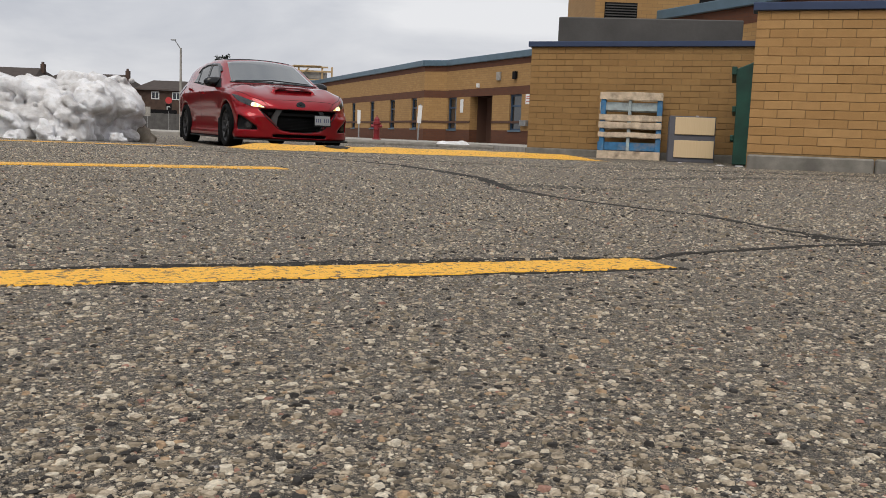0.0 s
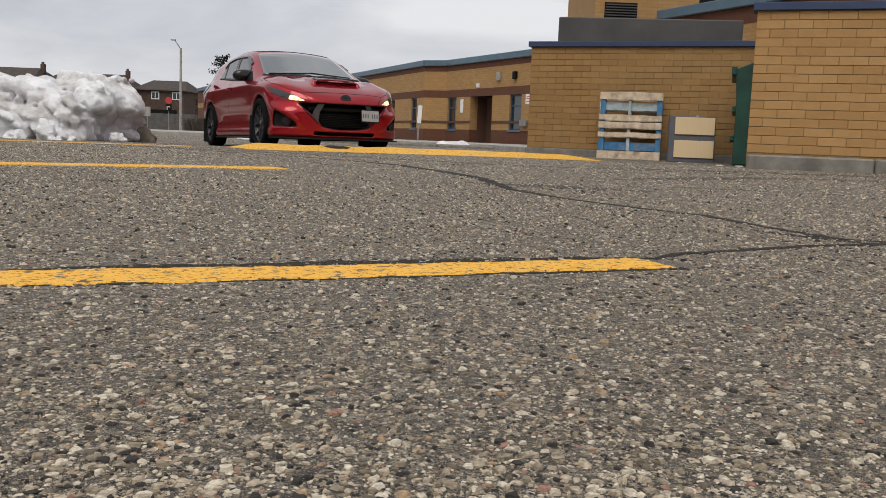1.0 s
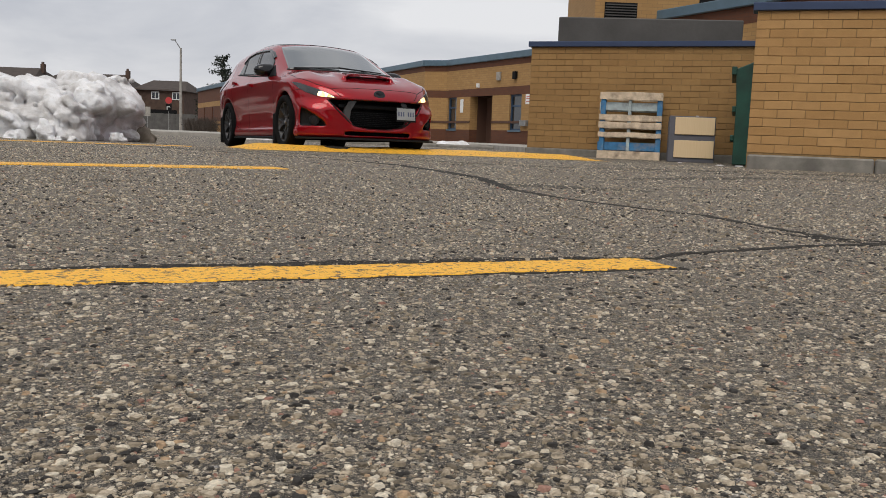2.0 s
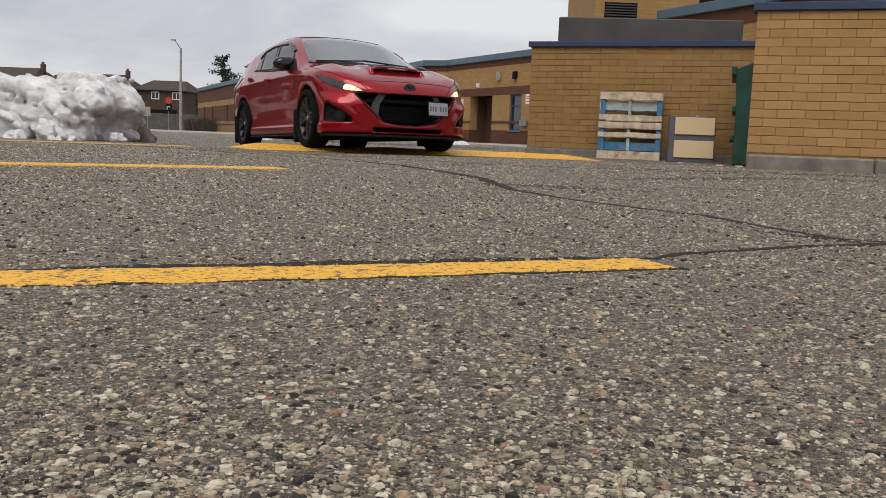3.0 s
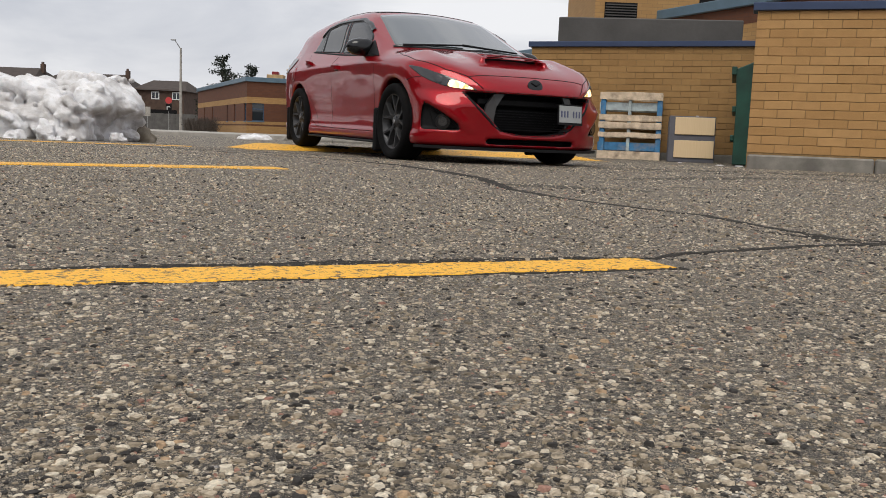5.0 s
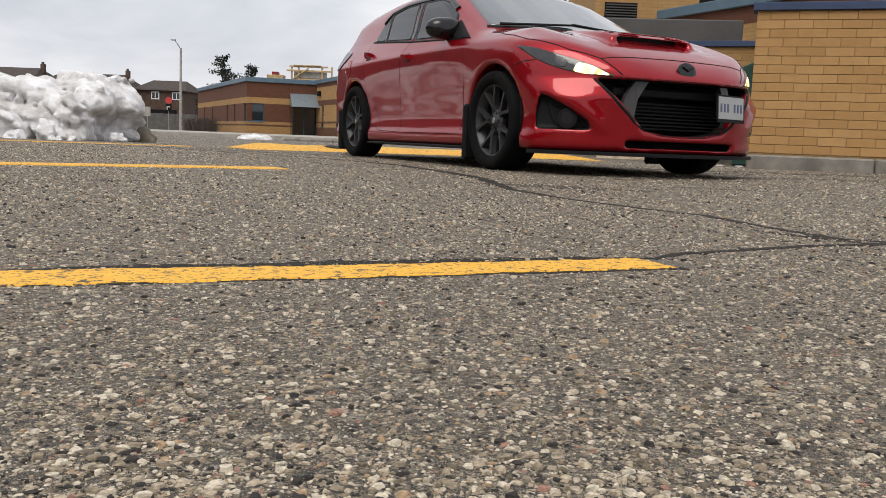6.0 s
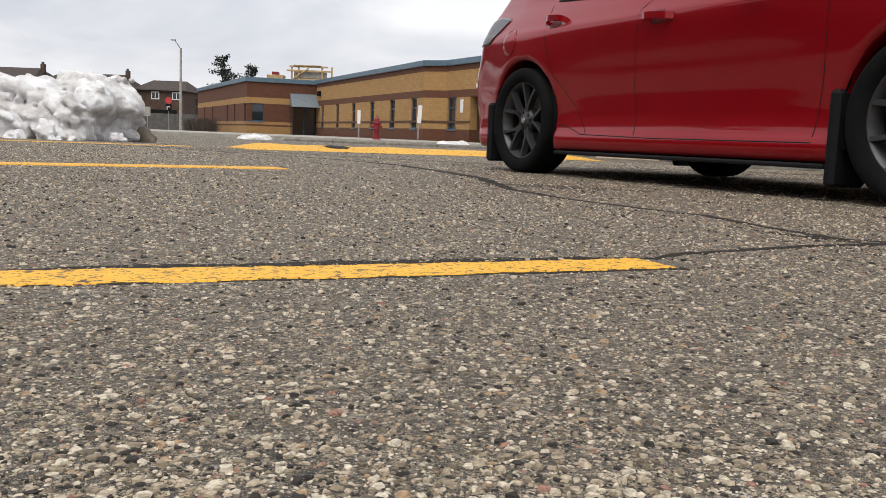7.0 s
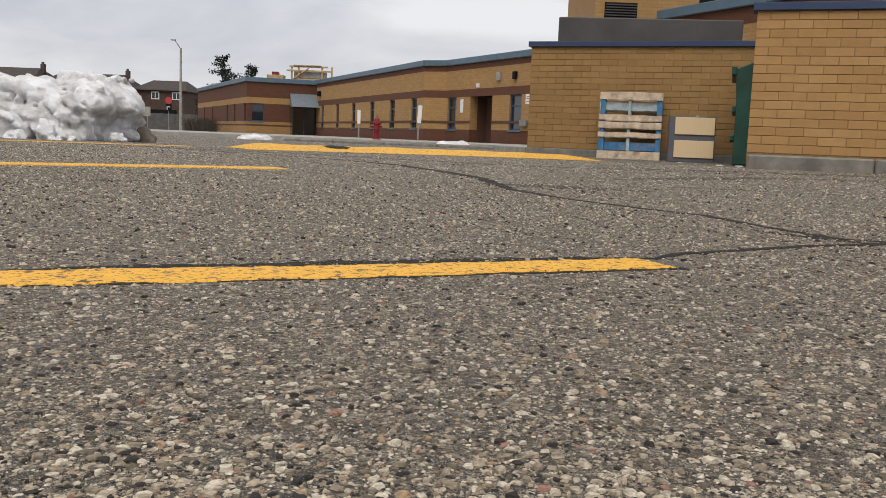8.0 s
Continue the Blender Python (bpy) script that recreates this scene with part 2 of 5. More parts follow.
def lathe(profile, seg=24, axis="z"):
    """A turned shape: profile of (radius, height)."""
    bm = bmesh.new()
    rings = []
    for r, h in profile:
        ring = []
        for i in range(seg):
            a = 2 * math.pi * i / seg
            c, s = r * math.cos(a), r * math.sin(a)
            ring.append(bm.verts.new((c, s, h) if axis == "z" else (c, h, s)))
        rings.append(ring)
    for a, b in zip(rings, rings[1:]):
        for i in range(seg):
            j = (i + 1) % seg
            bm.faces.new((a[i], a[j], b[j], b[i]))
    return bm


def uv_box(bm):
    """UVs in metres: along the wall and up."""
    lay = bm.loops.layers.uv.verify()
    for f in bm.faces:
        n = f.normal
        for l in f.loops:
            c = l.vert.co
            if abs(n.z) > 0.7:
                l[lay].uv = (c.x, c.y)
            elif abs(n.y) > 0.7:
                l[lay].uv = (c.x, c.z)
            else:
                l[lay].uv = (c.y, c.z)


def facing(a, b):
    """The frame of a wall whose face runs from a to b: x along it, y into the wall, z up."""
    d = Vector((b[0] - a[0], b[1] - a[1], 0))
    return pose(a[0], a[1], 0, 0, 0, math.degrees(math.atan2(d.y, d.x))), d.length


# ---------------------------------------------------------------- ground
HEAD = radians(-62.8)
FWD = Vector((math.cos(HEAD), math.sin(HEAD), 0))
LEFT = Vector((-FWD.y, FWD.x, 0))
HUMP_S, HUMP_HALF, HUMP_H = -10.02, 0.62, 0.062


def dip(x, y):
    return -0.03 * math.exp(-((x - 3.2) ** 2 + (y - 12.6) ** 2) / 5.0) - 0.055 * math.exp(-((x + 3.3) ** 2 + (y - 14.4) ** 2) / 5.0)


def build_ground():
    bm = bmesh.new()
    xs = [-600, -200, -80, -40, -20] + [i * 0.5 for i in range(-24, 25)] + [20, 40, 80, 200, 600]
    ys = [-60, -20, -5] + [i * 0.5 for i in range(-4, 50)] + [30, 40, 60, 100, 200, 500, 1500]
    grid = [[bm.verts.new((x, y, dip(x, y))) for x in xs] for y in ys]
    for a, b in zip(grid, grid[1:]):
        for i in range(len(xs) - 1):
            bm.faces.new((a[i], a[i + 1], b[i + 1], b[i]))
    tagged(new("ground", finish(bm, "ground", ASPHALT, True)), "worn grey asphalt of the parking lot, coarse pale aggregate", "asphalt", kind="structure")


build_ground()


def ribbon(name, pts, width, z, material, label, category, ragged=0.0, seed=1, step=0.02):
    """A thin strip along a line of points, with an uneven edge."""
    rnd = random.Random(seed)
    bm = bmesh.new()
    prev = None
    pts = [Vector((p[0], p[1], 0)) for p in pts]
    wd = width if isinstance(width, (list, tuple)) else [width] * len(pts)
    n_off = 100.0 * seed
    for k, (a, b) in enumerate(zip(pts, pts[1:])):
        d = b - a
        n = max(1, int(d.length / step))
        side = Vector((-d.y, d.x, 0)).normalized()
        for i in range(n + (k == len(pts) - 2)):
            p = a + d * (i / n)
            w = wd[k] + (wd[k + 1] - wd[k]) * i / n
            e0 = w / 2 + ragged * (noise.noise((p.x * 22 + n_off, p.y * 22, 1.7)) + 0.7 * noise.noise((p.x * 47 + n_off, p.y * 47, 3.7)) + 0.6 * noise.noise((p.x * 150 + n_off, p.y * 150, 2.2)))
            e1 = w / 2 + ragged * (noise.noise((p.x * 22 + n_off, p.y * 22, 9.1)) + 0.7 * noise.noise((p.x * 47 + n_off, p.y * 47, 5.1)) + 0.6 * noise.noise((p.x * 150 + n_off, p.y * 150, 7.2)))
            q0, q1 = p + side * e0, p - side * e1
            rim = side * 0.004
            row = [bm.verts.new((q.x, q.y, zz + dip(q.x, q.y))) for q, zz in ((q0 + rim, -0.001), (q0, z), (q1, z), (q1 - rim, -0.001))]
            if prev:
                for c in range(3):
                    bm.faces.new((prev[c], prev[c + 1], row[c + 1], row[c]))
            prev = row
    ob = new(name, finish(bm, name, material))
    return tagged(ob, label, category, kind="structure")


PAINTED = [(-3.2, -0.05), (-0.545, 1.065), (-0.145, 1.225), (0.355, 1.445)]
ribbon("parking_line", PAINTED, [0.11, 0.11, 0.105, 0.10], 0.0022, YELLOW, "worn yellow painted parking line on asphalt", "road marking", 0.009, 1, 0.004)
ribbon("parking_line", [(-6.3, 2.35), (-2.08, 4.1), (-0.9, 4.8)], 0.24, 0.004, YELLOW, "faded yellow painted parking line on asphalt", "road marking", 0.012, 2)
ribbon("parking_line", [(-7.5, 8.3), (-4.5, 9.55), (-2.95, 10.15)], 0.3, 0.004, YELLOW, "faded yellow painted parking line on asphalt", "road marking", 0.02, 3)


CRACK = [(-3.2, 9.2), (-1.6, 7.7), (-0.85, 6.94), (-0.36, 6.21), (0.0, 5.2), (0.18, 4.51), (0.27, 3.55), (0.42, 3.1), (0.62, 2.74), (0.76, 2.55), (0.83, 2.22), (0.90, 2.0), (1.1, 1.93), (1.9, 1.9)]
ribbon("sealed_crack", CRACK, [0.04, 0.05, 0.06, 0.08, 0.08, 0.075, 0.045, 0.03, 0.027, 0.026, 0.024, 0.024, 0.024, 0.02], 0.0012, TAR, "dark ragged crack running across the asphalt", "crack", 0.014, 4, 0.012)
SIDE_CRACK = [(0.36, 1.50), (0.43, 1.59), (0.59, 1.70), (0.77, 1.82), (1.0, 1.93)]
ribbon("sealed_crack", SIDE_CRACK, [0.012, 0.016, 0.018, 0.022, 0.025], 0.0014, TAR, "thin dark crack from the end of a parking line", "crack", 0.008, 6, 0.008)
ribbon("sealed_crack", [(0.72, 2.22), (0.79, 2.08), (0.86, 1.98), (0.95, 1.92)], [0.012, 0.03, 0.04, 0.02], 0.0010, TAR, "dark ragged side branch of a crack", "crack", 0.016, 7, 0.01)
ribbon("tar_stain", [(0.10, 4.0), (0.45, 3.95), (0.9, 3.8)], [0.05, 0.28, 0.05], 0.0006, STAIN, "dark stain on the asphalt", "stain", 0.05, 8, 0.02)
ribbon("tar_stain", [(-1.32, 3.10), (-1.2, 3.16), (-1.05, 3.2)], [0.02, 0.09, 0.02], 0.0006, STAIN, "dark stain on the asphalt", "stain", 0.02, 9, 0.02)
ribbon("tar_stain", [(-0.9, 0.86), (-0.5, 1.16), (0.1, 1.42), (0.36, 1.52)], [0.02, 0.035, 0.035, 0.025], 0.0008, TAR, "dark edge along the painted line", "stain", 0.014, 10, 0.01)
ribbon("tar_stain", [(-0.50, 1.030), (-0.12, 1.182), (0.20, 1.318), (0.39, 1.405)], [0.012, 0.022, 0.024, 0.02], 0.0008, TAR, "dark edge along the painted line", "stain", 0.010, 11, 0.01)
ribbon("tar_stain", [(-5.5, 9.2), (-3.6, 9.3), (-1.4, 8.5), (0.4, 7.3), (2.6, 7.2)], [0.12, 0.22, 0.2, 0.25, 0.1], 0.0007, STAIN, "dark worn band across the asphalt", "stain", 0.09, 12, 0.04)


ribbon("tar_stain", [(0.95, 5.0), (1.5, 5.6), (2.3, 6.4), (3.3, 6.7)], [0.03, 0.22, 0.3, 0.1], 0.0007, STAIN, "dark damp streak across the asphalt", "stain", 0.09, 14, 0.03)
ribbon("tar_stain", [(1.3, 7.6), (2.4, 7.9), (3.9, 8.1), (5.2, 8.0)], [0.05, 0.45, 0.55, 0.3], 0.0007, STAIN, "dark damp streak across the asphalt", "stain", 0.14, 15, 0.04)
ribbon("tar_stain", [(1.0, 4.35), (1.45, 4.3), (1.9, 4.2)], [0.02, 0.08, 0.02], 0.0007, STAIN, "dark damp streak across the asphalt", "stain", 0.04, 16, 0.03)


def build_hump():
    bm = bmesh.new()
    lay = []
    n0, n1 = 2.45, 7.3
    for i in range(98):
        n = n0 + (n1 - n0) * i / 97
        end = min(1.0, (n - n0) / 0.25, (n1 - n) / 0.4)
        row = []
        for j in range(29):
            u = -1 + 2 * j / 28
            p = FWD * (HUMP_S + HUMP_HALF * u) + LEFT * n
            h = HUMP_H * math.cos(u * math.pi / 2) ** 1.3 * max(0, end) ** 0.5
            h += 0.012 * noise.noise((p.x * 2, p.y * 2, 0)) * (1 - abs(u))
            row.append(bm.verts.new((p.x, p.y, dip(p.x, p.y) + 0.004 + max(0, h))))
        lay.append(row)
    for a, b in zip(lay, lay[1:]):
        for j in range(28):
            bm.faces.new((a[j], a[j + 1], b[j + 1], b[j]))
    tagged(new("speed_hump", finish(bm, "speed_hump", YELLOW, True)), "low asphalt speed hump painted worn yellow", "speed hump", kind="structure")


build_hump()



def hump_mark(name, s0, s1, n0, n1, label, seed):
    """Paint and asphalt broken away on the hump."""
    bm = bmesh.new()
    rows = []
    for i in range(25):
        v = i / 24
        row = []
        half = math.sin(math.pi * min(1, max(0, v * 0.96 + 0.02))) ** 0.6
        for j in range(9):
            u = (j / 8 - 0.5) * half * (1 + 0.4 * noise.noise((v * 9, seed, j // 4)))
            s = (s0 + s1) / 2 + (s1 - s0) * u
            p = FWD * s + LEFT * (n0 + (n1 - n0) * v)
            k = (s - HUMP_S) / HUMP_HALF
            h = HUMP_H * math.cos(k * math.pi / 2) ** 1.3 + 0.012 * noise.noise((p.x * 2, p.y * 2, 0)) * (1 - abs(k))
            row.append(bm.verts.new((p.x, p.y, dip(p.x, p.y) + 0.009 + max(0, h))))
        rows.append(row)
    for a, b in zip(rows, rows[1:]):
        for j in range(8):
            bm.faces.new((a[j], a[j + 1], b[j + 1], b[j]))
    tagged(new(name, finish(bm, name, TAR, True)), label, "stain", kind="structure")


hump_mark("broken_patch", -9.92, -9.62, 3.42, 3.72, "dark broken patch in the yellow speed hump", 1.5)


def clear_of(x, y, line, half):
    """Which points lie farther than half from a line of points."""
    ok = np.ones(len(x), bool)
    for (ax, ay), (bx, by) in zip(line, line[1:]):
        dx, dy = bx - ax, by - ay
        u = np.clip(((x - ax) * dx + (y - ay) * dy) / (dx * dx + dy * dy), 0, 1)
        ok &= np.hypot(x - ax - u * dx, y - ay - u * dy) > half
    return ok


def build_pebbles():
    """Stones that stand out of the worn binder, denser and finer close by."""
    rng = np.random.RandomState(21)
    tones = [(0.74, 0.655, 0.52), (0.54, 0.45, 0.335), (0.35, 0.287, 0.205), (0.19, 0.155, 0.112), (0.48, 0.33, 0.20), (0.045, 0.040, 0.036), (0.40, 0.22, 0.165)]
    n = 172000
    y = 0.297 / (0.0275 + 0.72 * rng.rand(n) ** 1.22)
    x = rng.uniform(-0.57, 0.57, n) * (y + 0.42)
    r = 0.0009 + 0.0014 * rng.rand(n) + 0.0044 * rng.rand(n) ** 9 + 0.0007 * np.clip(y - 0.7, 0, 6)
    keep = (clear_of(x, y, PAINTED, 0.062) | (rng.rand(n) < 0.10)) & (clear_of(x, y, CRACK, 0.016 + 0.006 * np.clip(y - 1.5, 0, 4)) | (rng.rand(n) < 0.16))
    keep &= rng.rand(n) < np.clip(0.27 + 0.42 * (y - 0.55), 0.27, 1.0)
    keep &= clear_of(x, y, SIDE_CRACK, 0.014) | (rng.rand(n) < 0.2)
    x, y, r = x[keep], y[keep], r[keep]
    n = len(x)
    kind = np.searchsorted(np.cumsum([0.21, 0.25, 0.19, 0.13, 0.04, 0.16, 0.02]), rng.rand(n) * 0.999)
    flat = rng.uniform(0.2, 0.62, n) * np.clip(0.7 + y * 0.4, 1, 1.7)
    slim = rng.uniform(0.5, 1.0, n)
    turn = rng.uniform(0, 6.3, n)
    ring = 6
    a = np.arange(ring) * 2 * math.pi / ring
    ground = np.array([dip(u, v) for u, v in zip(x, y)])
    layers = []
    for h, q in ((-0.3, 1.0), (0.68, 0.74)):
        rr = r[:, None] * q * rng.uniform(0.6, 1.25, (n, ring))
        u, w = rr * np.cos(a), rr * slim[:, None] * np.sin(a)
        c, t = np.cos(turn)[:, None], np.sin(turn)[:, None]
        z = np.maximum(-0.0012, h * r * flat)[:, None] * rng.uniform(0.75, 1.2, (n, ring)) + ground[:, None]
        layers.append(np.stack([x[:, None] + u * c - w * t, y[:, None] + u * t + w * c, z], -1))
    top = np.stack([x + rng.uniform(-0.3, 0.3, n) * r, y + rng.uniform(-0.3, 0.3, n) * r, r * flat * rng.uniform(0.75, 1.0, n) + ground], -1)[:, None]
    verts = np.concatenate(layers + [top], 1).reshape(-1, 3)
    i = np.arange(ring)
    k = (i + 1) % ring
    tris = np.concatenate([np.stack([i, k, ring + k], -1), np.stack([i, ring + k, ring + i], -1), np.stack([ring + i, ring + k, np.full(ring, 2 * ring)], -1)])
    faces = (np.arange(n)[:, None, None] * (2 * ring + 1) + tris[None]).reshape(-1, 3)
    me = bpy.data.meshes.new("aggregate")
    me.from_pydata(verts.tolist(), [], faces.tolist())
    for q, t in enumerate(tones):
        me.materials.append(plain("stone_%d" % q, t, 0.8, vary=0.35, scale=320, bump=0.5, kind="World", spec=0.35, dirt=tuple(0.25 * c for c in t)))
    me.polygons.foreach_set("material_index", np.repeat(kind, 3 * ring).astype(np.int32))
    me.update()
    tagged(new("aggregate", me), "pale and brown stones set in the worn asphalt", "gravel", kind="stuff")


build_pebbles()


# ---------------------------------------------------------------- enclosure walls of single bricks
def brick_wall(name, a, b, top, base_h, label, material):
    m, length = facing(a, b)
    w = thing(name, m, label, "brick wall", kind="structure")
    core = boxes((0, length, 0.006, 0.22, 0.0, top))
    part("mortar_core", core, MORTAR_TAN, w)
    full = finish(boxes((0.0, 0.293, 0, 0.07, 0, 0.093), bevel=0.003), "brick", material)
    half = finish(boxes((0.0, 0.143, 0, 0.07, 0, 0.093), bevel=0.003), "brick", material)
    rnd = random.Random(len(name))
    rows = int((top - base_h) / 0.1)
    count = 0
    for r in range(rows):
        z = base_h + r * 0.1 + 0.008
        x = 0.0
        if r % 2:
            ob = new("brick", half)
            ob.parent = w
            ob.location = (0, rnd.uniform(-0.002, 0.002), z)
            x = 0.15
        while x + 0.29 < length + 0.1 and count < 420:
            ob = new("brick", full)
            ob.parent = w
            ob.location = (x, rnd.uniform(-0.003, 0.002), z)
            x += 0.30
            count += 1
    return w, length


wr, LR = brick_wall("wall_enclosure_front", (3.48, 10.25), (6.2, 9.3), 1.78, 0.17, "tan brick enclosure wall with thin recessed joints", BRICK_TAN)
part("coping", boxes((-0.05, LR, -0.04, 0.26, 1.78, 1.87), bevel=0.006), COPING_NAVY, wr, "navy metal coping")
wb, LB = brick_wall("wall_enclosure_back", (1.40, 15.43), (5.2, 14.0), 1.83, 0.11, "darker brownish tan brick enclosure wall behind the pallets", BRICK_TAN_DARK)
part("coping", boxes((-0.05, LB, -0.05, 0.26, 1.83, 1.92), bevel=0.006), COPING_NAVY, wb, "navy metal coping")
# Darker kerb concrete carries both the plinth's stains and its shadow.
part("plinth", boxes((-0.03, LB, -0.02, 0.2, -0.05, 0.11), bevel=0.01), KERB, wb, "grey concrete plinth")


def kerb_run(name, a, b, z1, width, material, label, bevel=0.02):
    m, length = facing(a, b)
    w = thing(name, m, label, "kerb", kind="structure")
    n = max(1, round(length / 1.6))
    for i in range(n):
        part("kerb_stone", boxes((i * length / n + 0.006, (i + 1) * length / n - 0.006, 0, width, -0.1, z1), bevel=bevel), material, w)
    return w


kerb_run("kerb_enclosure", (3.44, 10.12), (5.95, 9.2), 0.155, 0.12, KERB, "stained concrete kerb along the enclosure wall")


# ---------------------------------------------------------------- long school building
def wall_frame(name, a, b, label, category="school wing"):
    m, length = facing(a, b)
    return thing(name, m, label, category), length


def band(parent, name, x0, x1, z0, z1, material, proud=0.0, depth=0.4, label=""):
    bm = boxes((x0, x1, -proud, depth, z0, z1))
    bm.normal_update()
    uv_box(bm)
    return part(name, bm, material, parent, label)


def window(parent, x0, x1, z0, z1, rail=True, material=None):
    """A window set 0.1 m back in its opening: frame, middle rail and pane."""
    t = 0.07
    bm = boxes((x0, x0 + t, 0.08, 0.2, z0, z1), (x1 - t, x1, 0.08, 0.2, z0, z1), (x0 + t, x1 - t, 0.08, 0.2, z1 - t, z1), (x0 + t, x1 - t, 0.08, 0.2, z0, z0 + t))
    if rail:
        zr = z0 + (z1 - z0) * 0.68
        add_box(bm, x0 + t, x1 - t, 0.085, 0.19, zr - 0.03, zr + 0.03)
    fr = part("window", bm, material or FRAME_BLUE, parent, "dark blue metal window frame")
    part("pane", boxes((x0 + t, x1 - t, 0.13, 0.15, z0 + t, z1 - t)), PANE, fr)
    part("sill", boxes((x0 - 0.03, x1 + 0.03, -0.04, 0.12, z0 - 0.06, z0 + 0.002)), COPING, fr)
    return fr


def piers(parent, name, length, z0, z1, openings, material):
    """Brickwork between openings along the wall."""
    x = 0.0
    for o0, o1 in sorted(openings):
        if o0 > x + 0.01:
            band(parent, name, x, o0, z0, z1, material)
        x = o1
    if x < length - 0.01:
        band(parent, name, x, length, z0, z1, material)


def school_wall(name, a, b, openings, label, doors=()):
    """Brown base, tan field with windows, brown band, tan field, brown frieze, blue coping."""
    w, L = wall_frame(name, a, b, label)
    op = [(o * L, o * L + wd) for o, wd in openings]
    dr = [(o * L, o * L + wd) for o, wd in doors]
    piers(w, "brown_base", L, -0.1, 0.68, dr, SHEET_BROWN)
    piers(w, "tan_pier", L, 0.68, 2.2, op + dr, SHEET_TAN)
    band(w, "brown_band", 0, L, 2.2, 2.55, SHEET_BROWN, 0.004)
    band(w, "tan_field", 0, L, 2.55, 3.46, SHEET_TAN)
    band(w, "brown_frieze", 0, L, 3.46, 3.72, SHEET_BROWN, 0.004)
    part("coping", boxes((-0.1, L + 0.1, -0.12, 0.5, 3.72, 4.0), bevel=0.02), COPING, w, "blue-grey metal coping")
    x = 0.0
    for o0, o1 in sorted(dr) + [(L, L)]:
        if o0 > x + 0.01:
            part("dark_string_course", boxes((x, o0, -0.025, 0.03, 0.98, 1.08)), SHEET_BROWN, w)
        x = o1
    for o0, o1 in op:
        part("void", boxes((o0, o1, 0.3, 0.34, 0.66, 2.22)), BLACK, w)
        window(w, o0, o1, 0.68, 2.2)
    for o0, o1 in dr:
        part("door_recess", boxes((o0, o1, 0.9, 0.95, -0.1, 2.2), (o0 - 0.02, o0, 0.4, 0.95, -0.1, 2.2), (o1, o1 + 0.02, 0.4, 0.95, -0.1, 2.2), (o0, o1, 0.0, 0.95, 2.2, 2.4)), SHEET_BROWN, w, "shaded brown entrance recess")
        part("door_leaf", boxes((o1 - 0.55, o1 - 0.08, 0.84, 0.9, 0.0, 2.1), bevel=0.01), FRAME_BLUE, w, "dark blue steel door")
    return w, L


C0, C1, C2, C3 = (-9.4, 63.1), (-1.22, 43.8), (-0.11, 43.32), (3.6, 36.3)
wc1, _ = school_wall("school_wing", C0, C1, [(0.065, 0.62), (0.245, 0.65), (0.415, 0.75), (0.59, 0.8), (0.755, 0.85), (0.915, 0.8)], "single-storey tan and brown brick school wing with narrow windows")
wc2, _ = school_wall("school_corner", C1, C2, [], "short brick return of the school wing under a blue coping")
wc3, L3 = school_wall("school_entrance_wing", C2, C3, [(0.02, 0.9), (0.735, 0.95)], "brick school wing with a recessed entrance door", doors=[(0.30, 2.0)])


def roof_slab(name, pts, z):
    bm = bmesh.new()
    top = [bm.verts.new((x, y, z)) for x, y in pts]
    bot = [bm.verts.new((x, y, z - 0.25)) for x, y in pts]
    bm.faces.new(top)
    bm.faces.new(bot[::-1])
    for i in range(len(pts)):
        j = (i + 1) % len(pts)
        bm.faces.new((top[i], bot[i], bot[j], top[j]))
    tagged(new(name, finish(bm, name, CONCRETE_DARK)), "flat grey gravel roof of the school", "roof", kind="structure")


def wall_box(parent, u, zc, w, h, depth, material, name, label):
    part(name, boxes((u - w / 2, u + w / 2, -depth, 0.0, zc - h / 2, zc + h / 2), bevel=0.01), material, parent, label)


SIGN_RED = plain("red_sign_ink", (0.45, 0.05, 0.05), 0.6, vary=0.1)
wall_box(wc3, 0.20 * L3, 1.78, 0.3, 0.62, 0.02, WHITE, "notice_board", "white notice on the brick wall")
wall_box(wc3, 0.395 * L3, 2.68, 0.14, 0.18, 0.12, WHITE, "wall_lamp", "small white lamp above the entrance")
wall_box(wc3, 0.62 * L3, 3.02, 0.28, 0.36, 0.1, CONCRETE, "vent", "grey wall vent")
wall_box(wc3, 0.79 * L3, 3.0, 0.22, 0.32, 0.14, BLACK, "wall_lamp", "dark wall lamp")
wall_box(wc3, 0.922 * L3, 1.98, 0.42, 0.42, 0.02, WHITE, "wall_sign", "white wall sign with red bars")
for dz in (0.1, 0.02, -0.1):
    wall_box(wc3, 0.922 * L3, 1.98 + dz, 0.30, 0.04, 0.024, SIGN_RED, "sign_bar", "red bar of unreadable text")
wall_box(wc3, 0.90 * L3, 0.98, 0.5, 0.24, 0.16, GALV, "gas_meter", "grey meter boxes on the wall")
wall_box(wc1, 0.05 * 20.9, 3.02, 0.4, 0.35, 0.2, BLACK, "wall_lamp", "dark wall lamp")

roof_slab("roof_school", [(-9.0, 63.4), (-0.9, 44.3), (0.2, 43.8), (4.0, 36.8), (16, 43), (8, 66)], 3.7)


# far wing with a glazed corner and a canopy
D0, D1, D2 = (-23.4, 82.7), (-14.15, 62.13), (-9.3, 63.6)


